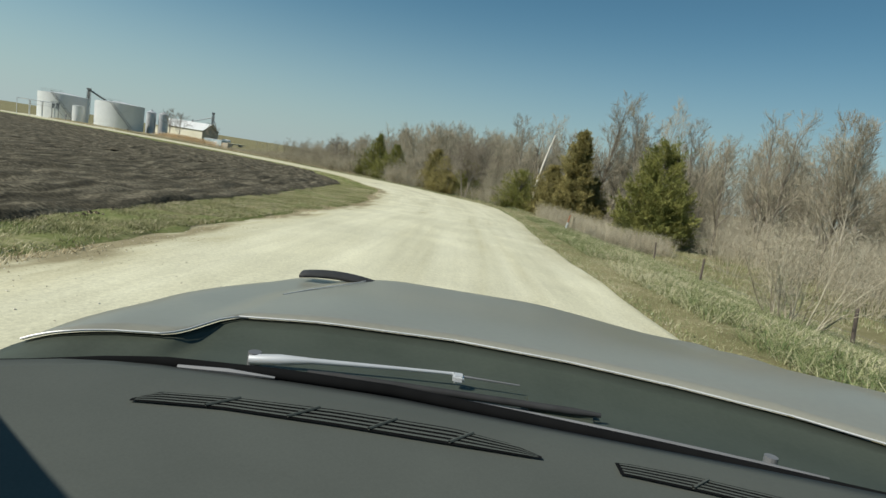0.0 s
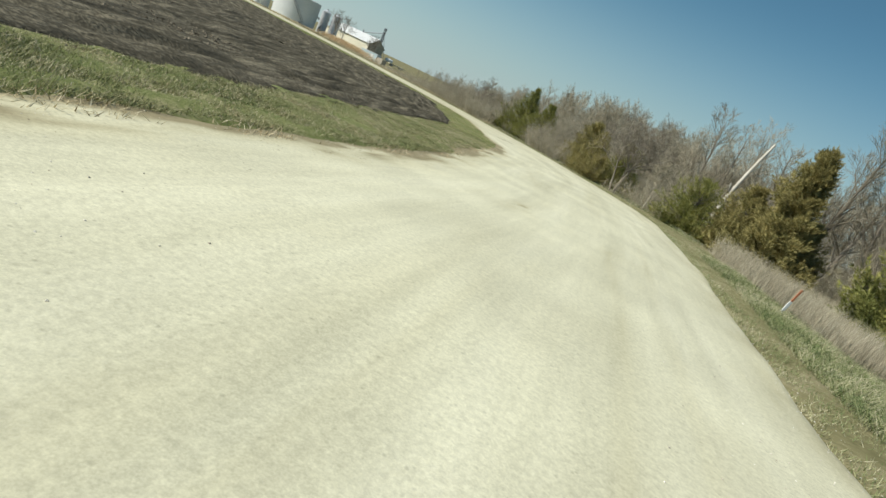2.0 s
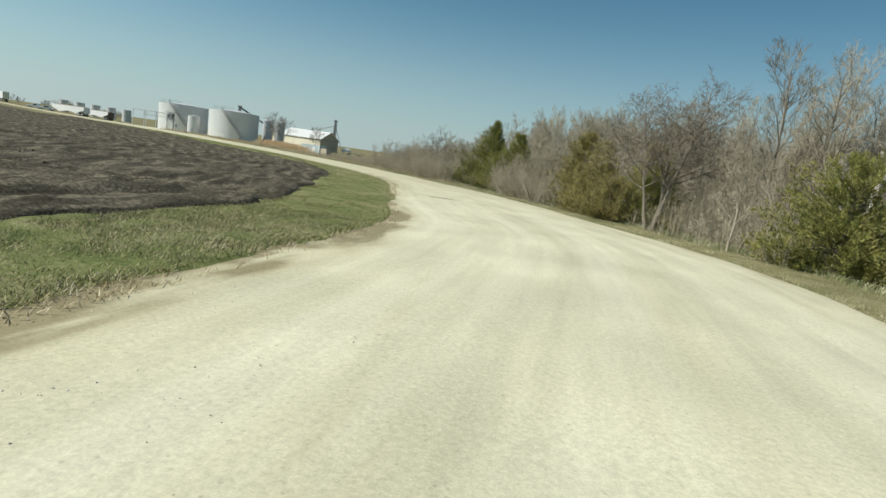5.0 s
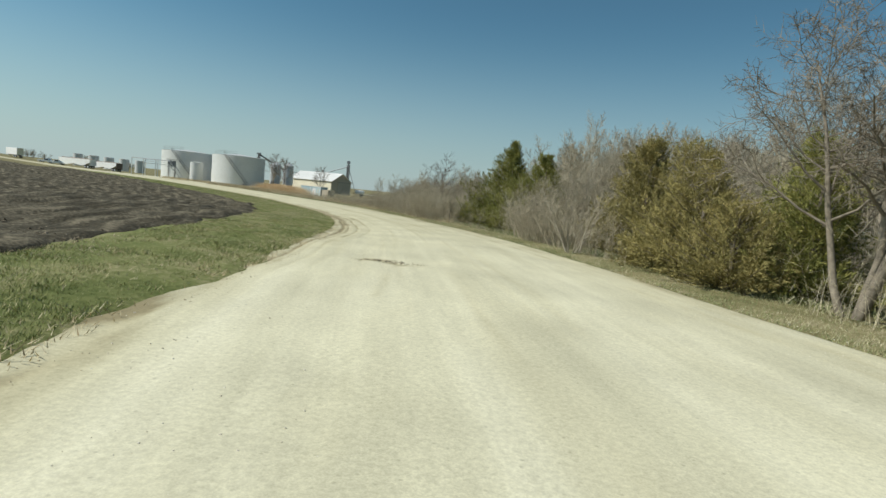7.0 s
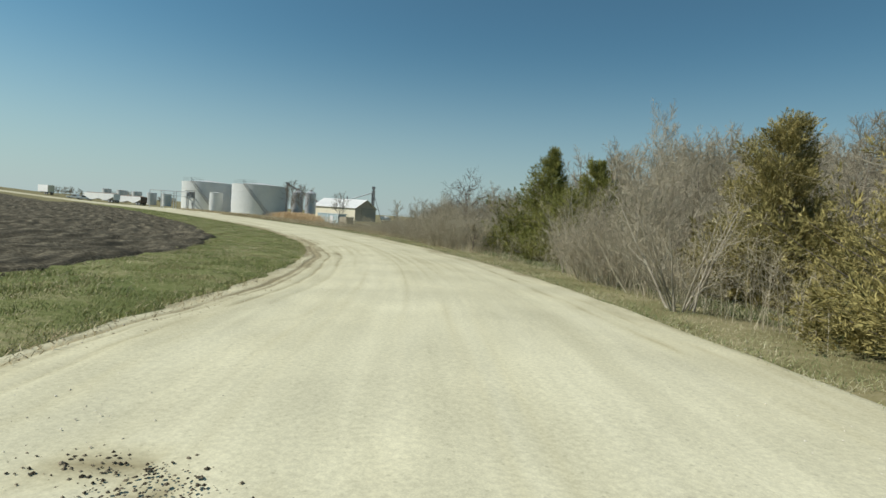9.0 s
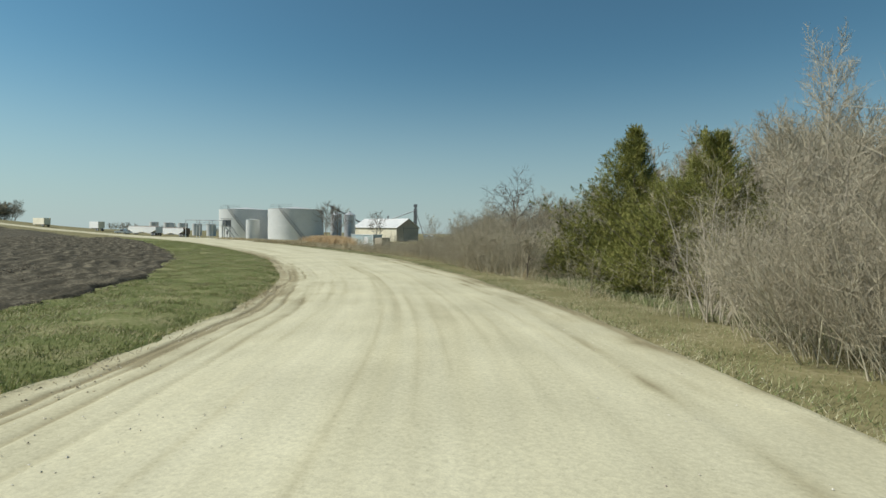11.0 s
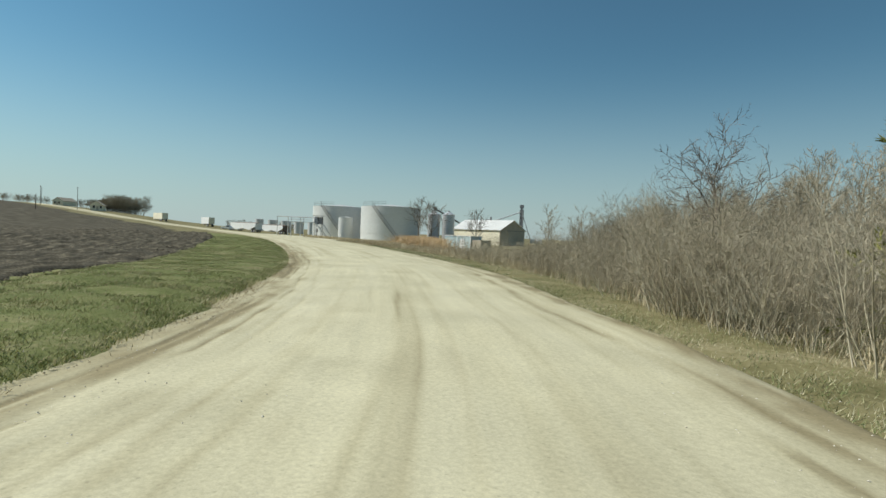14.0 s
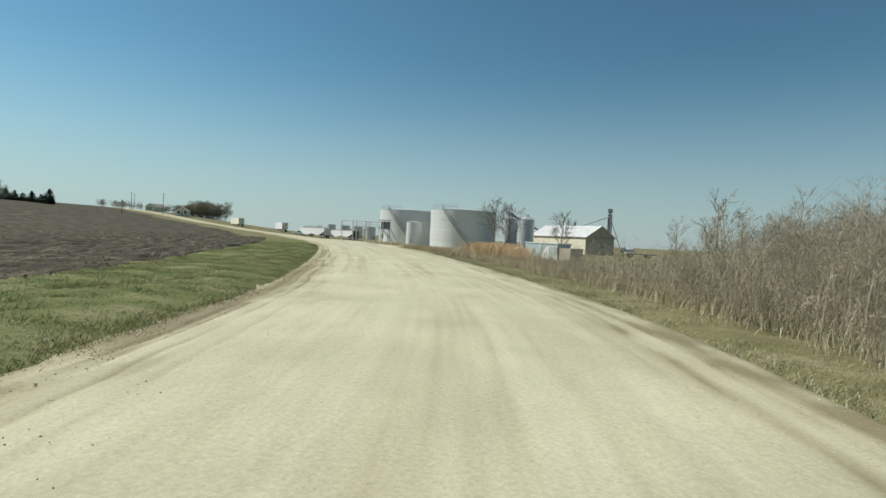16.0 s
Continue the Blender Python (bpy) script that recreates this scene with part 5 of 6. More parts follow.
def shed(x, y, length, depth, eave, ridge):
    """Gabled machine shed: ribbed walls, overhanging roof sheets with ribs, doors in the gable."""
    top = thing("machine_shed", pose(x, y, height(x, y), 0, 0, -10), "cream metal machine shed, white ribbed roof, dark gable end", "shed")
    bm = bmesh.new()
    box(bm, -length, 0, -0.2, 0, 0.15, eave)
    for i in range(int(length / 0.6)):
        box(bm, -length + 0.3 + 0.6 * i, -0.035, 0, -length + 0.37 + 0.6 * i, 0.01, eave - 0.02)
    part("front_wall", bm, M_CREAM, top)
    bm = bmesh.new()
    box(bm, -length, depth - 0.15, -0.2, 0, depth, eave)
    part("back_wall", bm, M_CREAM, top)
    for sx, mat in ((0, M_GABLE), (-length - 0.15, M_CREAM)):
        bm = sheet([(0, -0.2), (depth, -0.2), (depth, eave), (depth / 2, ridge), (0, eave)], 0.15)
        bm.transform(Matrix.Translation((sx + 0.15, 0, 0)) @ Matrix.Rotation(radians(90), 4, "Z"))
        part("gable_wall", bm, mat, top, "dark brown gable" if sx == 0 else "")
    rise = math.atan2(ridge - eave, depth / 2)
    run = math.hypot(ridge - eave, depth / 2) + 0.4
    for side in (0, 1):
        bm = bmesh.new()
        box(bm, -length - 0.4, 0, 0, 0.5, run, 0.06)
        for i in range(int((length + 0.9) / 0.5)):
            box(bm, -length - 0.4 + 0.5 * i, 0, 0.05, -length - 0.34 + 0.5 * i, run, 0.10)
        if side == 0:
            bm.transform(Matrix.Translation((0, -0.4 * math.cos(rise), eave - 0.4 * math.sin(rise) + 0.02)) @ Matrix.Rotation(rise, 4, "X"))
        else:
            bm.transform(Matrix.Translation((0, depth + 0.4 * math.cos(rise), eave - 0.4 * math.sin(rise) + 0.02)) @ Matrix.Rotation(math.pi, 4, "Z") @ Matrix.Translation((length - 0.1, 0, 0)) @ Matrix.Rotation(rise, 4, "X"))
        part("roof_sheet", bm, M_ROOF, top)
    bm = bmesh.new()
    box(bm, 0.15, depth * 0.3, 0, 0.24, depth * 0.7, eave * 0.95)
    door = part("sliding_door", bm, M_GABLE, top)
    bm = bmesh.new()
    box(bm, 0.16, depth * 0.28, eave * 0.95, 0.3, depth * 0.95, eave * 0.95 + 0.12)
    part("door_track", bm, M_STEEL, door)
    bm = bmesh.new()
    rod(bm, (-length * 0.45, depth * 0.5, ridge - 0.1), (-length * 0.45, depth * 0.5, ridge + 0.9), 0.22, sides=12)
    part("roof_vent", bm, M_STEEL, top)
    bm = bmesh.new()
    box(bm, -length - 6, depth * 0.25, -0.2, -length, depth * 0.8, eave * 0.85)
    part("lean_to", bm, M_CREAM, top)
    bm = bmesh.new()
    box(bm, -length - 6.3, depth * 0.2, eave * 0.85, -length, depth * 0.85, eave * 0.85 + 0.12)
    part("lean_to_roof", bm, M_ROOF, top)


shed(-91.0, 196.5, 16.5, 9.4, 3.9, 6.4)


def gas_tank(x, y, turn):
    """Small horizontal gas tank with domed ends on two saddles."""
    top = thing("gas_tank", pose(x, y, height(x, y), 0, 0, turn), "small white horizontal gas tank on steel saddles beside the shed", "tank")
    w = Wood()
    w.tube([Vector((a, 0, 1.35)) for a in (-1.5, -1.42, -1.2, 1.2, 1.42, 1.5)], [0.12, 0.42, 0.62, 0.62, 0.42, 0.12], 18)
    mesh("vessel", w.v, w.f, M_WHITE, top, smooth=True)
    for sx in (-0.8, 0.8):
        bm = bmesh.new()
        box(bm, sx - 0.08, -0.45, -0.1, sx + 0.08, 0.45, 0.85, 0.02)
        part("saddle", bm, M_STEEL, top)
    bm = bmesh.new()
    rod(bm, (0, 0, 1.9), (0, 0, 2.15), 0.16, sides=12)
    part("valve_cap", bm, M_WHITE, top)


def hay_wagon(x, y, turn):
    """Low flat farm wagon."""
    top = thing("farm_wagon", pose(x, y, height(x, y), 0, 0, turn), "low brown flatbed farm wagon beside the yard", "wagon")
    bm = bmesh.new()
    box(bm, -2.6, -1.1, 0.8, 2.6, 1.1, 0.98, 0.03)
    part("bed", bm, M_CREAM, top)
    bm = bmesh.new()
    box(bm, -2.4, -0.15, 0.6, 3.6, 0.15, 0.8)
    part("drawbar", bm, M_STEEL, top)
    for wx in (-1.7, 1.7):
        for wy in (-0.95, 0.95):
            wheel(top, wx, wy, 0.38)


def blue_container(x, y, turn):
    top = thing("storage_container", pose(x, y, height(x, y), 0, 0, turn), "faded pale blue corrugated storage container behind dry grass", "container")
    outline = []
    for i in range(24):
        outline += [(-2.4 + 0.2 * i, -1.1 - 0.03 * (i % 2)), (-2.24 + 0.2 * i, -1.1 - 0.03 * (i % 2))]
    bm = sheet(outline + [(2.36, 1.1), (-2.4, 1.1)], 1.95)
    bm.transform(Matrix(((1, 0, 0, 0), (0, 0, 1, 0), (0, 1, 0, 0.05), (0, 0, 0, 1))))
    bmesh.ops.recalc_face_normals(bm, faces=bm.faces)
    part("body", bm, M_BLUE, top)
    bm = bmesh.new()
    box(bm, -2.5, -1.2, 2.0, 2.5, 1.2, 2.1, 0.02)
    part("roof", bm, M_ROOF, top, "pale chalky roof")
    for sx in (0.0, 2.42):
        bm = bmesh.new()
        box(bm, sx - 0.03, -1.18, 0.05, sx + 0.05, -1.1, 2.0)
        part("post", bm, M_WHITE, top)
    bm = bmesh.new()
    box(bm, 0.5, -1.16, 0.05, 1.3, -1.13, 1.7)
    part("door", bm, M_WHITE, top)
    bm = bmesh.new()
    box(bm, 2.5, -1.0, 0.0, 4.2, 1.0, 1.6, 0.03)
    part("annex", bm, M_GABLE, top, "low dark annex")


blue_container(-62.6, 141.6, -8)
gas_tank(-86.0, 206.0, 35)


def load_rack(x, y, turn):
    """Loading gantry: posts, deck, rails, slanted stair and hanging boxes."""
    top = thing("loading_rack", pose(x, y, height(x, y), 0, 0, turn), "grey steel loading gantry with a slanted stair beside the tanks", "gantry")
    for px in (-3.0, 0.0, 3.0):
        for py in (-0.9, 0.9):
            bm = bmesh.new()
            rod(bm, (px, py, -0.2), (px, py, 4.4 if px < 2 else 3.6), 0.09, sides=8)
            part("post", bm, M_BIN, top)
    bm = bmesh.new()
    box(bm, -3.2, -1.0, 3.3, 3.2, 1.0, 3.42)
    part("deck", bm, M_BIN, top)
    bm = bmesh.new()
    for z in (3.9, 4.4):
        for py in (-1.0, 1.0):
            rod(bm, (-3.2, py, z), (3.2, py, z), 0.03, sides=5)
    part("deck_rail", bm, M_BIN, top)
    bm = bmesh.new()
    for py in (-0.45, 0.45):
        rod(bm, (3.1, py, 3.3), (6.1, py, 0), 0.08, sides=6)
        rod(bm, (3.1, py, 4.3), (6.1, py, 1.0), 0.03, sides=5)
    for i in range(14):
        f = i / 14
        box(bm, 3.1 + 3.0 * f - 0.13, -0.45, 3.25 - 3.3 * f, 3.1 + 3.0 * f + 0.13, 0.45, 3.29 - 3.3 * f)
    part("stair", bm, M_BIN, top)
    bm = bmesh.new()
    rod(bm, (-6, 0, 4.5), (3, 0, 4.5), 0.09, sides=8)
    rod(bm, (-6, 0, 4.5), (-6, 0, -0.1), 0.09, sides=8)
    part("pipe", bm, M_BIN, top)


load_rack(-122.5, 161.5, 30)


def control_stand(x, y, turn):
    """Platform with dark cabinets on legs and a white chute, before the first tank."""
    top = thing("control_stand", pose(x, y, height(x, y), 0, 0, turn), "dark control cabinets on a raised steel stand with a slanted ladder", "control stand")
    for px in (-0.8, 0.8):
        for py in (-0.6, 0.6):
            bm = bmesh.new()
            rod(bm, (px, py, -0.2), (px, py, 4.0), 0.08, sides=6)
            part("leg", bm, M_STEEL, top)
    bm = bmesh.new()
    box(bm, -1.1, -0.8, 3.3, 1.1, 0.8, 3.42)
    part("platform", bm, M_STEEL, top)
    for px in (-0.9, 0.15):
        bm = bmesh.new()
        box(bm, px, -0.6, 3.45, px + 0.8, 0.5, 5.0, 0.04)
        part("cabinet", bm, M_STEEL, top)
    bm = bmesh.new()
    for py in (-0.4, 0.4):
        rod(bm, (1.1, py, 3.4), (3.4, py, 0), 0.07, sides=6)
    for i in range(12):
        f = i / 12
        box(bm, 1.1 + 2.3 * f - 0.1, -0.4, 3.35 - 3.4 * f, 1.1 + 2.3 * f + 0.1, 0.4, 3.39 - 3.4 * f)
    part("ladder", bm, M_BIN, top)
    bm = bmesh.new()
    box(bm, -1.2, -0.9, 5.2, 1.2, 0.7, 5.32)
    part("canopy", bm, M_STEEL, top)


control_stand(-121.6, 165.6, 34)

small = None
for i in range(9):
    x, y = -206 - 4.3 * i * 0.75 + 8, 226 - 4.3 * i * 0.2 + (i % 2) * 4
    if small is None:
        small = tagged(round_tank(x, y, 1.7, 5.0, "small white upright tank in a row", "upright_tank", M_TANK, 2), group="row of small tanks")
    else:
        copy_thing(small, pose(x, y, height(x, y)))


# ---- vehicles parked beyond the field ----
def wheel(parent, x, y, r=0.5):
    bm = bmesh.new()
    rod(bm, (x, y - 0.13, r), (x, y + 0.13, r), r, sides=18)
    tyre = part("wheel", bm, M_DARK, parent)
    bm = bmesh.new()
    rod(bm, (x, y - 0.15, r), (x, y + 0.15, r), r * 0.55, sides=12)
    part("rim", bm, M_BIN, tyre)


def box_trailer(x, y, turn, length, mat, label, end=None, low=1.15, tall=3.9, name="box_trailer"):
    top = thing(name, pose(x, y, height(x, y), 0, 0, turn), label, "trailer", "parked trailers")
    bm = bmesh.new()
    box(bm, -length / 2, -1.25, low, length / 2, 1.25, tall, 0.05)
    part("body", bm, mat, top)
    if end:
        bm = bmesh.new()
        box(bm, length / 2, -1.2, low + 0.05, length / 2 + 0.05, 1.2, tall - 0.05)
        part("end_doors", bm, end, top)
    bm = bmesh.new()
    box(bm, -length / 2 + 0.2, -0.5, low - 0.25, length / 2 - 0.1, 0.5, low)
    part("chassis", bm, M_STEEL, top)
    for wx in (length / 2 - 1.0, length / 2 - 2.2):
        for wy in (-1.0, 1.0):
            wheel(top, wx, wy)
    bm = bmesh.new()
    for wy in (-0.7, 0.7):
        rod(bm, (-length / 2 + 2.2, wy, 0), (-length / 2 + 2.2, wy, low), 0.07, sides=6)
    part("landing_gear", bm, M_STEEL, top)


def hopper_trailer(x, y, turn, length, label, end=None):
    top = thing("hopper_trailer", pose(x, y, height(x, y), 0, 0, turn), label, "trailer", "parked trailers")
    bm = sheet([(-length / 2, 1.9), (-length / 2, 2.9), (length / 2, 2.9), (length / 2, 1.9), (length / 2 - 1.6, 1.3), (length / 4 + 0.5, 0.8), (length / 4 - 0.5, 0.8), (0, 1.2), (-length / 4 + 0.5, 0.8), (-length / 4 - 0.5, 0.8), (-length / 2 + 1.6, 1.3)], 2.5)
    bm.transform(Matrix.Translation((0, -1.25, 0)))
    part("hopper", bm, M_WHITE, top)
    bm = bmesh.new()
    box(bm, length / 2, -1.25, 0.9, length / 2 + 0.06, 1.25, 2.9)
    part("end_panel", bm, end or M_BROWN, top)
    for i in range(9):
        bm = bmesh.new()
        box(bm, -length / 2 + 0.3 + i * (length - 0.6) / 8, -1.29, 1.9, -length / 2 + 0.36 + i * (length - 0.6) / 8, 1.29, 2.9)
        part("side_rib", bm, M_WHITE, top)
    bm = bmesh.new()
    rod(bm, (-length / 2, 0, 2.95), (length / 2, 0, 2.95), 0.18, sides=8)
    part("tarp_roll", bm, M_BROWN, top)
    for wx in (length / 2 - 0.8, length / 2 - 2.0):
        for wy in (-1.0, 1.0):
            wheel(top, wx, wy)


def pickup(x, y, turn):
    top = thing("pickup_truck", pose(x, y, height(x, y), 0, 0, turn), "white pickup truck parked between the trailers", "truck")
    bm = sheet([(-2.7, 0.5), (-2.7, 1.1), (-0.9, 1.1), (-0.5, 1.75), (0.9, 1.75), (1.4, 1.1), (2.7, 1.0), (2.75, 0.5)], 1.9)
    bm.transform(Matrix.Translation((0, -0.95, 0)))
    bmesh.ops.bevel(bm, geom=list(bm.edges), offset=0.06, segments=2, affect="EDGES")
    part("body", bm, M_WHITE, top)
    bm = bmesh.new()
    box(bm, -0.45, -0.97, 1.2, 0.85, 0.97, 1.62)
    part("side_window", bm, M_DARK, top)
    for wx in (-1.7, 1.75):
        for wy in (-0.85, 0.85):
            wheel(top, wx, wy, 0.38)


box_trailer(-270, 200, -6, 10.5, M_CREAM, "weathered cream box trailer beside the road", None, 0.9, 3.6)
box_trailer(-243, 207, -8, 8.0, M_WHITE, "white box trailer with closed end doors", M_CREAM)
hopper_trailer(-178, 183, 3, 13.0, "white hopper trailer parked beyond the field", M_WHITE)
hopper_trailer(-181, 196, -3, 13.5, "white grain hopper trailer with a brown end panel")
pickup(-214, 199, 28)
pickup(-206, 197, 30)
hay_wagon(-78.5, 196.0, 40)


# ---- signs, posts, poles ----
def marker_post(x, y):
    top = thing("marker_post", pose(x, y, 0.0, 4, 9, 20), "slim white road marker post with a faded orange top", "marker post")
    bm = bmesh.new()
    box(bm, -0.05, -0.015, min(-0.2, height(x, y) - 0.25), 0.05, 0.015, 0.80, 0.004)
    part("post", bm, M_WHITE, top)
    bm = bmesh.new()
    box(bm, -0.035, -0.016, 0.80, 0.035, 0.016, 1.28, 0.004)
    part("cap", bm, M_ORANGE, top, "faded orange tip")


marker_post(6.99, 30.03)
stand = thing("utility_post", pose(-113.0, 158.0, height(-113.0, 158.0)), "dark steel utility post with a small meter box", "post")
bm = bmesh.new()
rod(bm, (0, 0, -0.2), (0, 0, 2.0), 0.07, sides=8)
part("pipe", bm, M_STEEL, stand)
bm = bmesh.new()
box(bm, -0.22, -0.12, 1.2, 0.22, 0.12, 2.0, 0.02)
part("meter_box", bm, M_STEEL, stand)

fence = thing("fence", Matrix.Identity(4), "sagging wire fence on weathered posts behind the ditch", "fence")
line = [(10.31, -9.64), (10.28, -0.63), (10.36, 9.57), (10.63, 18.96), (12.11, 28.34)]
for x, y in line:
    bm = bmesh.new()
    z = height(x, y)
    rod(bm, (x, y, z - 0.3), (x + wr.gauss(0, 0.05), y + wr.gauss(0, 0.05), z + 1.1), 0.055, 0.045, 7)
    part("post", bm, M_POLE, fence)
for (x0, y0), (x1, y1) in zip(line, line[1:]):
    for h in (0.45, 0.95):
        bm = bmesh.new()
        pts = [Vector((x0, y0, height(x0, y0) + h)).lerp(Vector((x1, y1, height(x1, y1) + h)), f) - Vector((0, 0, 0.12 * math.sin(math.pi * f))) for f in (0, 0.25, 0.5, 0.75, 1)]
        for a, b in zip(pts, pts[1:]):
            rod(bm, a, b, 0.004, sides=3)
        part("wire", bm, M_STEEL, fence)


def utility_pole(x, y, tall):
    top = thing("utility_pole", pose(x, y, height(x, y)), "dark timber utility pole with a crossarm", "utility pole", "utility poles")
    bm = bmesh.new()
    rod(bm, (0, 0, -0.3), (0, 0, tall), 0.16, 0.10, 8)
    part("pole", bm, M_POLE, top)
    bm = bmesh.new()
    box(bm, -1.1, -0.06, tall - 0.7, 1.1, 0.06, tall - 0.55)
    part("crossarm", bm, M_POLE, top)


for x, y, h in ((-330, 188, 11), (-365, 183, 10), (-280, 156, 6), (-420, 200, 10)):
    utility_pole(x, y, h)


def farmhouse(x, y, turn, w=9.0, d=7.0, eave=3.2, ridge=6.0):
    top = thing("farmhouse", pose(x, y, height(x, y), 0, 0, turn), "small white farmhouse with a dark roof under bare trees", "house")
    bm = sheet([(0, -0.3), (d, -0.3), (d, eave), (d / 2, ridge), (0, eave)], w)
    part("wall", bm, M_CREAM, top)
    for side in (-1, 1):
        bm = bmesh.new()
        run = math.hypot(d / 2, ridge - eave) + 0.4
        box(bm, 0, -0.4, 0, run, w + 0.4, 0.12)
        ang = math.atan2(ridge - eave, d / 2)
        bm.transform(Matrix.Translation((d / 2, 0, ridge + 0.02)) @ (Matrix.Rotation(math.pi, 4, "Z") @ Matrix.Translation((0, -w, 0)) if side < 0 else Matrix.Identity(4)) @ Matrix.Rotation(ang, 4, "Y"))
        part("roof", bm, M_GABLE, top, "dark shingled roof")
    for wx in (1.4, 4.6):
        bm = bmesh.new()
        box(bm, wx, -0.05, 1.0, wx + 1.0, 0.05, 2.4)
        part("window", bm, M_DARK, top)
    bm = bmesh.new()
    box(bm, 3.0, -0.06, 0, 4.0, 0.05, 2.1)
    part("door", bm, M_GABLE, top)


farmhouse(-345, 199, 60, 9, 6, 2.6, 4.6)
farmhouse(-462, 219, 30, 12, 8, 3.0, 5.2)

# far trees: bare groves and firs on the rise
grove_kind = bare_tree("grove_tree", 401, 7.6, 0.12, GROVE, "rounded leafless grove tree round the farm", "tree", stems=5, foot=2.0)
spots = []
for i in range(34):
    f = wr.uniform(-14, 12)
    spots.append((-372 + f * 0.45 + wr.gauss(0, 4), 224 + f * 0.9 + wr.gauss(0, 4), (0.8 + 0.6 * math.exp(-((f - 4) / 7) ** 2)) * wr.uniform(0.85, 1.1), 0))
for i in range(8):
    spots.append((-430 - i * 9 + wr.gauss(0, 3), 205 + wr.gauss(0, 8), wr.uniform(0.5, 0.8), 0))
for i in range(6):
    spots.append((-338 - i * 6, 124 - i * 3 + wr.gauss(0, 4), wr.uniform(0.9, 1.1), 0))
for i in range(12):
    spots.append((-300 - i * 12, 330 + wr.gauss(0, 10), wr.uniform(0.5, 0.9), 0))
spread([grove_kind], spots, "farm grove trees")

for i in range(11):
    big = i == 0
    cedar(500 + i, -323 - i * 4.2 - wr.uniform(0, 2), 139 - i * 2.6, 6.6 if big else wr.uniform(3.4, 5.2), 2.8 if big else wr.uniform(1.8, 2.6), M_FIR, "dark green fir in a windbreak on the rise", "fir_tree", "windbreak firs", 10, 0.1, 1.6)


# ---- the car, as it stands at the start of the drive: bonnet, cowl, wiper, dashboard ----
def strip_mesh(name, rows, mat, parent, label="", shade=True, thick=0.0):
    """A skin from rows of points; thick gives it an underside."""
    n, m = len(rows), len(rows[0])
    verts = [Vector(p) for row in rows for p in row]
    faces = [(i * m + j, i * m + j + 1, (i + 1) * m + j + 1, (i + 1) * m + j) for i in range(n - 1) for j in range(m - 1)]
    a, b, c = verts[faces[0][0]], verts[faces[0][1]], verts[faces[0][2]]
    if (b - a).cross(c - b).z < 0:
        faces = [tuple(reversed(f)) for f in faces]
    ob = mesh(name, verts, faces, mat, parent, label, shade)
    if thick:
        mod = ob.modifiers.new("thickness", "SOLIDIFY")
        mod.thickness, mod.offset = thick, -1
    return ob


M_PAINT = material("grey_car_paint", [(0.205, 0.20, 0.162), (0.225, 0.22, 0.178), (0.245, 0.24, 0.192)], 2, 60, 0.30, 0.015, metal=0.0, coord="Object", depth=0.001, spec=0.5)
M_DASH = material("dashboard_plastic", [(0.070, 0.076, 0.065), (0.079, 0.085, 0.073), (0.088, 0.095, 0.081)], 6, 300, 0.75, 0.2, depth=0.001, spec=0.25)
M_COWL = material("cowl_plastic", [(0.042, 0.050, 0.036), (0.053, 0.062, 0.046), (0.063, 0.073, 0.054)], 6, 120, 0.6, 0.1, depth=0.001, spec=0.3)
# black rubber of the seal; also the painted shade inside the vents
M_SEAL_SHADE = material("black_seal_and_vent_shade", [(0.004, 0.004, 0.004), (0.006, 0.006, 0.006), (0.008, 0.008, 0.008)], 4, 30, 0.9, 0, spec=0.1)
M_TRIM_HIGHLIGHT = material("bright_trim_and_highlight", [(0.55, 0.55, 0.53), (0.62, 0.62, 0.60), (0.68, 0.68, 0.66)], 4, 40, 0.5, 0.02, metal=0.3)
EYE_X, EYE_Y, EYE_Z = -0.098, -4.151, 2.739
car_ground = 1.20
car = thing("car", pose(EYE_X, EYE_Y, car_ground, 0, 0, -1.04), "grey car with a broad bonnet, dark dashboard and resting wiper", "car")
TOP = EYE_Z - car_ground
MID = 0.30


def bonnet_z(x, y):
    side = abs(x - MID)
    return TOP - 0.36 - 0.05 * max(0, y - 1.1) ** 1.5 - 0.06 * smooth(1.95, 2.4, y) - 0.14 * smooth(0.86, 1.2, side) ** 1.5 + 0.012 * float(smooth(0.80, 0.70, side)) * float(smooth(0.95, 1.2, y)) - float(smooth(1.2, 1.95, y)) * (0.030 + 0.050 * float(smooth(0.25, 0.95, x))) - 0.022 * float(smooth(0.95, 1.3, y)) * float(smooth(-0.22, -0.5, x))


def bonnet_back(x):
    return float(np.interp(x, [-1.0, -0.70, -0.617, -0.559, -0.482, -0.462, -0.437, -0.41, -0.256, 0.03, 0.268, 0.489, 0.687, 0.818, 1.3], [0.78, 0.865, 0.889, 0.919, 0.943, 0.968, 1.075, 1.103, 1.126, 1.152, 1.134, 1.094, 1.043, 0.987, 0.75]))


def seal_y(x):
    return float(np.interp(x, [-1.0, -0.595, -0.532, -0.47, -0.397, -0.229, -0.054, 0.123, 0.291, 0.448, 0.594, 1.3], [0.50, 0.672, 0.705, 0.748, 0.782, 0.81, 0.818, 0.80, 0.78, 0.758, 0.735, 0.62]))


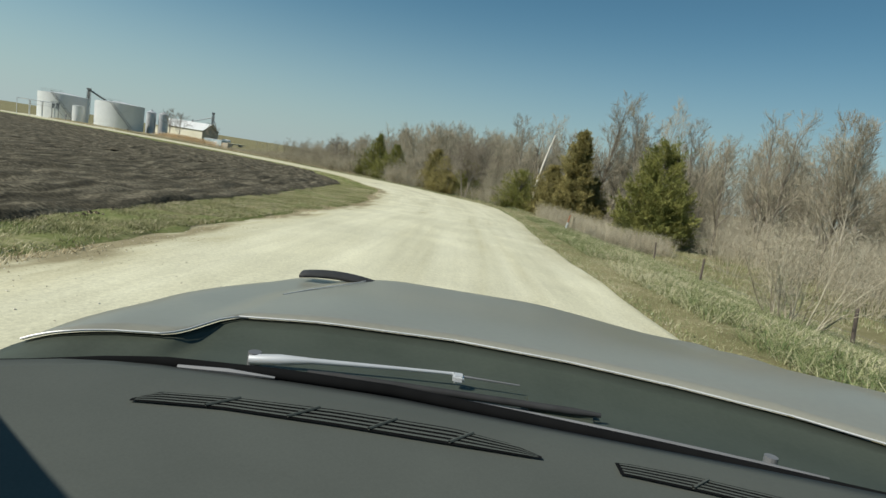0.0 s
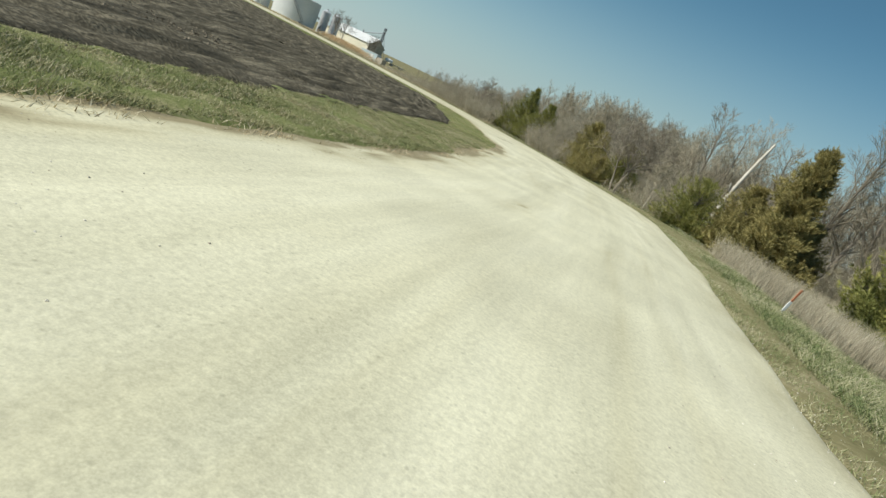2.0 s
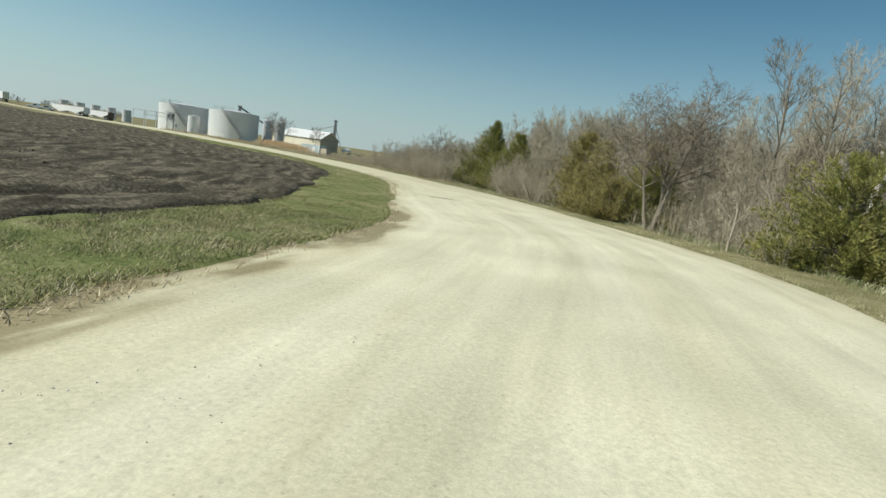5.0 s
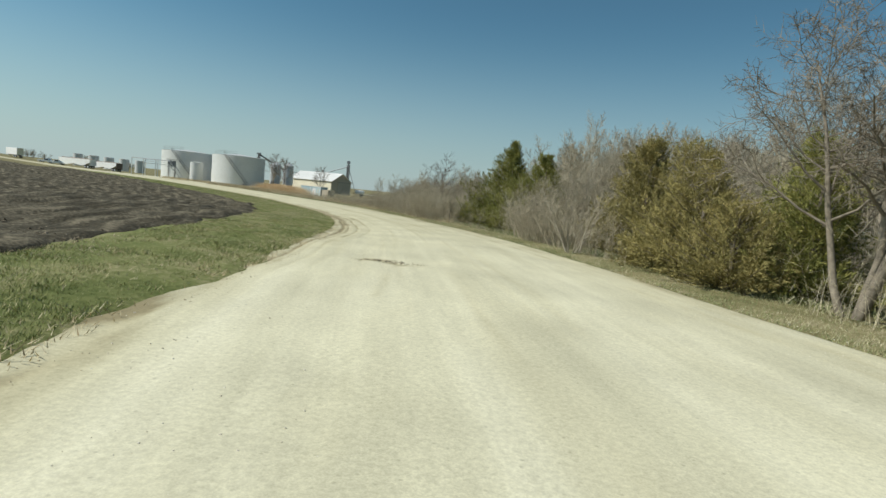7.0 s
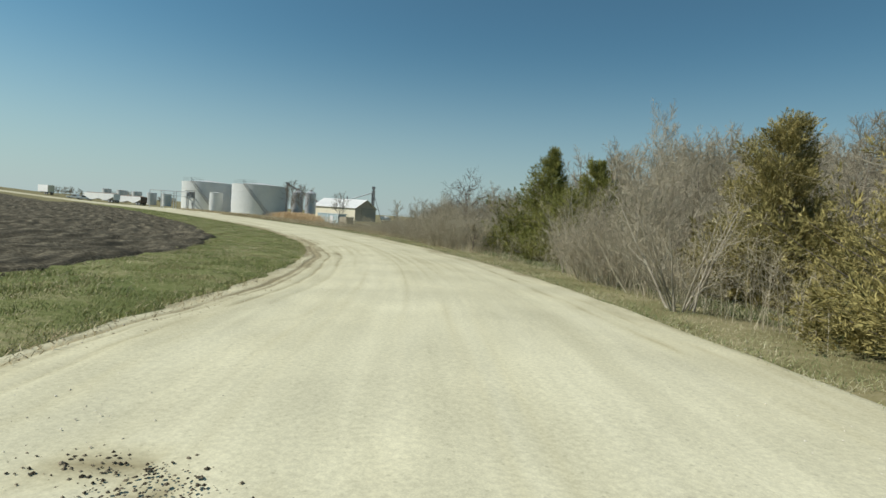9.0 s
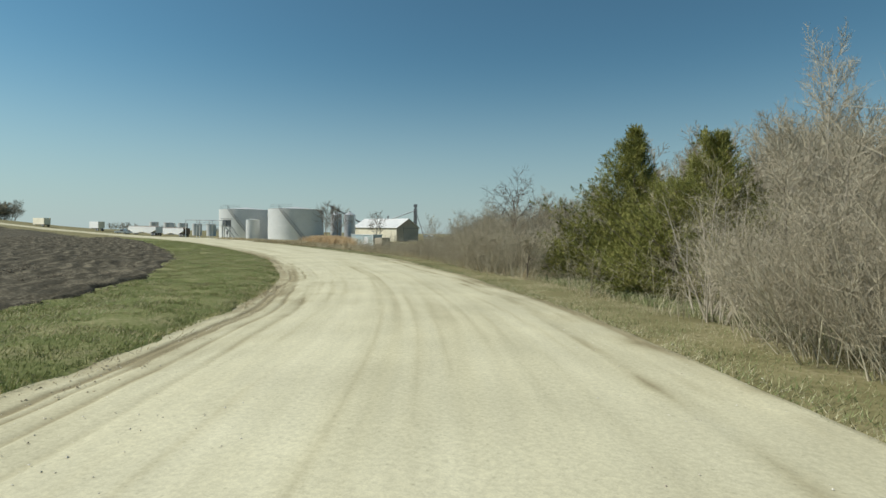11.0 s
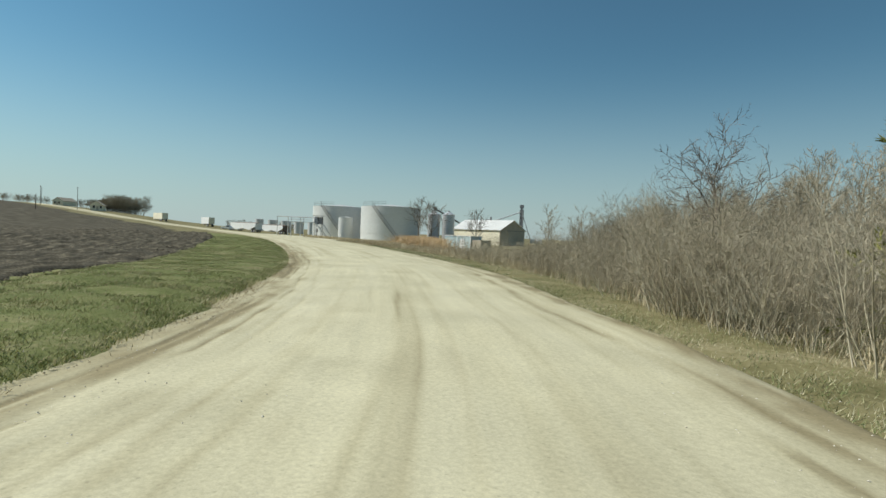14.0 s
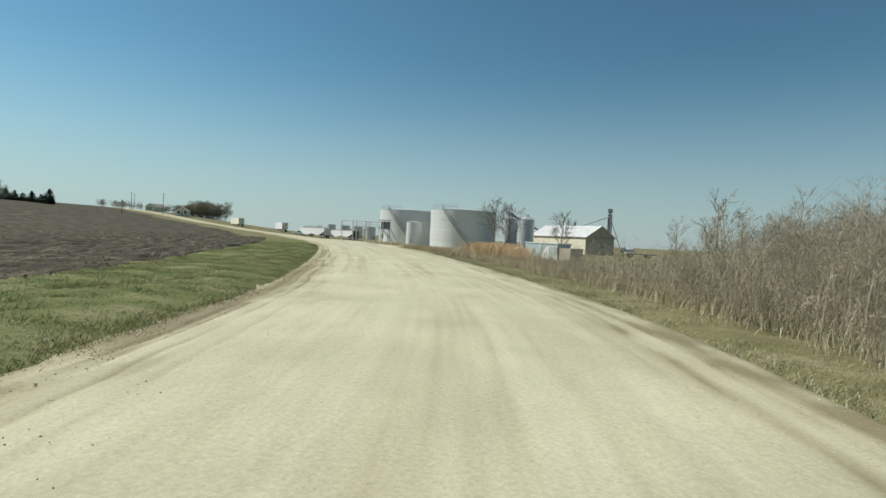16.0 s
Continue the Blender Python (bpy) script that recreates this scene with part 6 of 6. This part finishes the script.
xs = np.concatenate([np.linspace(MID - 0.98, -0.40, 30), np.linspace(-0.38, MID + 1.0, 42)])
rows = []
for f in np.linspace(0, 1, 22):
    row = []
    for x in xs:
        front = 2.22 - 0.30 * (abs(x - MID) / 1.0) ** 3
        y = bonnet_back(x) + f * (front - bonnet_back(x))
        row.append((MID + (x - MID) * (1 - 0.13 * float(smooth(1.25, 2.2, y))), y, float(bonnet_z(x, y)) - 0.25 * max(0, f - 0.95)))
    rows.append(row)
bonnet = strip_mesh("bonnet", rows, M_PAINT, car, "glossy grey bonnet with a raised middle", True, 0.0015)
w = Wood()
w.tube([Vector((x, bonnet_back(x) - 0.004, float(bonnet_z(x, bonnet_back(x))) + 0.002)) for x in xs], [0.0018] * len(xs), 6)
mesh("bonnet_trim", w.v, w.f, M_TRIM_HIGHLIGHT, bonnet, "bright line along the bonnet's rear edge")
# highlight along the bonnet's crease, drawn as a thin bright-coloured tube
w = Wood()
crease_line = [Vector((-0.42 + 0.14 * f, 1.42 + 0.46 * f, float(bonnet_z(-0.42 + 0.14 * f, 1.42 + 0.46 * f)) - 0.0005)) for f in (0, 0.25, 0.5, 0.75, 1)]
w.tube(crease_line, [0.0018] * 5, 5)
mesh("crease_highlight", w.v, w.f, M_TRIM_HIGHLIGHT, bonnet)
scoop_rows = []
for f in np.linspace(0, 1, 7):
    scoop_rows.append([(-0.50 + 0.26 * g, 1.84 + 0.06 * g + 0.09 * f, float(bonnet_z(-0.37, 1.86)) - 0.02 + 0.038 * math.sin(math.pi * min(1, g * 0.75 + 0.22)) ** 0.6 * math.sin(math.pi * (0.25 + 0.5 * f))) for g in np.linspace(0, 1, 13)])
strip_mesh("bonnet_scoop", scoop_rows, M_DARK, bonnet, "black hooded vent on the bonnet", True, 0.01)
cowl_xs = np.concatenate([np.linspace(-1.0, MID - 1.0, 10), xs])
rows = []
for f in np.linspace(0, 1, 8):
    rows.append([(x, bonnet_back(x) + 0.008 + f * (seal_y(x) - bonnet_back(x) - 0.008), float(bonnet_z(x, bonnet_back(x))) - 0.0045 - 0.022 * math.sin(math.pi * f) + 0.006 * f) for x in cowl_xs])
cowl = strip_mesh("cowl_panel", rows, M_COWL, car, "dark plastic cowl below the windscreen", True, 0.01)
w = Wood()
w.tube([Vector((x, seal_y(x), TOP - 0.343)) for x in np.linspace(-0.95, 1.25, 60)], [0.010] * 60, 8)
mesh("windscreen_seal", w.v, w.f, M_SEAL_SHADE, car, "", True)
w = Wood()
w.tube([Vector((-0.305, 0.885, TOP - 0.357)), Vector((-0.255, 0.890, TOP - 0.352)), Vector((-0.205, 0.903, TOP - 0.350)), Vector((-0.066, 0.932, TOP - 0.349)), Vector((0.036, 0.952, TOP - 0.349))], [0.009, 0.010, 0.0055, 0.0035, 0.003], 8)
arm = mesh("wiper_arm", w.v, w.f, M_BIN, car, "bright metal wiper arm", True)
w = Wood()
w.tube([Vector((0.05, 0.948, TOP - 0.350)), Vector((0.154, 0.955, TOP - 0.352))], [0.0025, 0.0015], 6)
mesh("arm_tip", w.v, w.f, M_STEEL, arm)
bm = bmesh.new()
rod(bm, (-0.300, 0.893, TOP - 0.39), (-0.300, 0.893, TOP - 0.346), 0.011, sides=14)
part("pivot", bm, M_STEEL, arm)
bm = bmesh.new()
box(bm, 0.034, 0.930, TOP - 0.358, 0.054, 0.952, TOP - 0.345, 0.003)
part("blade_clip", bm, M_BIN, arm)
w = Wood()
w.tube([Vector((-0.20 + 0.048 * i, 0.858 + 0.0022 * i, TOP - 0.352)) for i in range(11)], [0.004] + [0.0065] * 9 + [0.004], 8)
mesh("wiper_blade", w.v, w.f, M_DARK, arm, "black rubber wiper blade", True)
w = Wood()
w.tube([Vector((-0.18 + 0.085 * i, 0.838 - 0.0035 * max(0, i - 3) ** 1.6, TOP - 0.350)) for i in range(10)], [0.004] * 10, 6)
mesh("blade_spine", w.v, w.f, M_STEEL, arm)
bm = bmesh.new()
box(bm, 0.15, 0.865, TOP - 0.375, 0.28, 0.925, TOP - 0.350, 0.012)
part("pivot_cover", bm, M_COWL, cowl)
bm = bmesh.new()
rod(bm, (0.532, 0.830, TOP - 0.40), (0.532, 0.830, TOP - 0.352), 0.010, sides=14)
part("second_pivot", bm, M_STEEL, cowl)


def dash_z(x, y):
    return TOP - 0.33 - 0.018 * float(smooth(0.70, 0.82, y)) - 0.10 * float(smooth(0.0, -0.25, y)) ** 2


rows = [[(x, -0.22 + g * (seal_y(x) - 0.012 + 0.22), dash_z(x, -0.22 + g * (seal_y(x) + 0.21))) for x in np.linspace(-0.76, 1.30, 41)] for g in np.linspace(1, 0, 30)]
dash = strip_mesh("dashboard", rows, M_DASH, car, "matt dark grey dashboard top", True, 0.02)


def vent(x0, wide, tops, lows):
    """Defroster grille: flat black sheet as the slot's shade, with flat bars along it and slanting cross bars."""
    n = 24
    share = [0.0, 0.03, 0.2, 0.48, 0.78, 0.95, 1.0]

    def at(f, g, up=0.0):
        y = float(np.interp(f, share, tops)) * (1 - g) + float(np.interp(f, share, lows)) * g
        return Vector((x0 + wide * f, y, dash_z(0, y) + 0.003 + up))
    # no recess: the slot's inner shade is a near-black sheet above the dash
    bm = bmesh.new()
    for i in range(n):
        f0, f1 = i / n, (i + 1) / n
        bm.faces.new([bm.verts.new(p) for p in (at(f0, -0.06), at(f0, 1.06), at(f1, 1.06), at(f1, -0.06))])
    slot = part("vent_slot", bm, M_SEAL_SHADE, dash, "flat black sheet for the shade inside the defroster vent")
    for g in (0.12, 0.37, 0.63, 0.88):
        bm = bmesh.new()
        for i in range(n):
            f0, f1 = 0.01 + 0.98 * i / n, 0.01 + 0.98 * (i + 1) / n
            bm.faces.new([bm.verts.new(p) for p in (at(f0, g - 0.06, 0.001), at(f0, g + 0.06, 0.001), at(f1, g + 0.06, 0.001), at(f1, g - 0.06, 0.001))])
        part("slat", bm, M_DASH, slot)
    for k in range(1, 5):
        w = Wood()
        w.tube([at(k / 5 + 0.03, 0, 0.002), at(k / 5 - 0.03, 1, 0.002)], [0.002, 0.002], 5)
        mesh("cross_bar", w.v, w.f, M_DASH, slot)


vent(-0.354, 0.502, [0.630, 0.656, 0.674, 0.688, 0.690, 0.672, 0.655], [0.624, 0.628, 0.643, 0.649, 0.650, 0.650, 0.650])
vent(0.243, 0.502, [0.671, 0.673, 0.668, 0.645, 0.61, 0.58, 0.56], [0.645, 0.645, 0.636, 0.612, 0.578, 0.55, 0.545])
w = Wood()
w.tube([Vector((-0.37, 0.772, TOP - 0.341)), Vector((-0.30, 0.785, TOP - 0.341)), Vector((-0.232, 0.792, TOP - 0.342))], [0.004, 0.005, 0.002], 6)
mesh("glass_edge_strip", w.v, w.f, M_STEEL, dash)
w = Wood()
w.tube([Vector((-0.76, 0.74, TOP - 0.40)), Vector((-0.735, 0.62, TOP - 0.30)), Vector((-0.72, 0.45, TOP - 0.18)), Vector((-0.70, 0.25, TOP - 0.04)), Vector((-0.66, -0.05, TOP + 0.16))], [0.05, 0.055, 0.06, 0.065, 0.08], 12)
mesh("left_pillar", w.v, w.f, M_COWL, car, "black windscreen pillar", True)
for sx in (MID - 0.99, MID + 0.99):
    s = 1 if sx > MID else -1
    rows = [[(sx + s * 0.02 * math.sin(math.pi * g), y, 0.45 + g * (TOP - 0.36 - 0.20 - 0.45 - 0.08 * float(smooth(1.2, 2.2, y)))) for y in np.linspace(0.55, 1.95, 12)] for g in np.linspace(0, 1, 8)]
    strip_mesh("front_wing", rows, M_PAINT, car, "", True, 0.02)
    bm = bmesh.new()
    rod(bm, (sx - s * 0.26, 1.30, 0.38), (sx - s * 0.02, 1.30, 0.38), 0.38, sides=28)
    tyre = part("wheel", bm, M_DARK, car)
    bm = bmesh.new()
    rod(bm, (sx - s * 0.10, 1.30, 0.38), (sx - s * 0.005, 1.30, 0.38), 0.23, sides=20)
    part("rim", bm, M_BIN, tyre)
bm = bmesh.new()
box(bm, MID - 1.02, 1.75, 0.35, MID + 1.02, 1.95, TOP - 0.68, 0.05)
part("front_bumper", bm, M_PAINT, car)
bm = bmesh.new()
box(bm, MID - 1.0, 0.2, 0.35, MID + 1.0, 1.75, 0.5)
part("floor_pan", bm, M_STEEL, car)
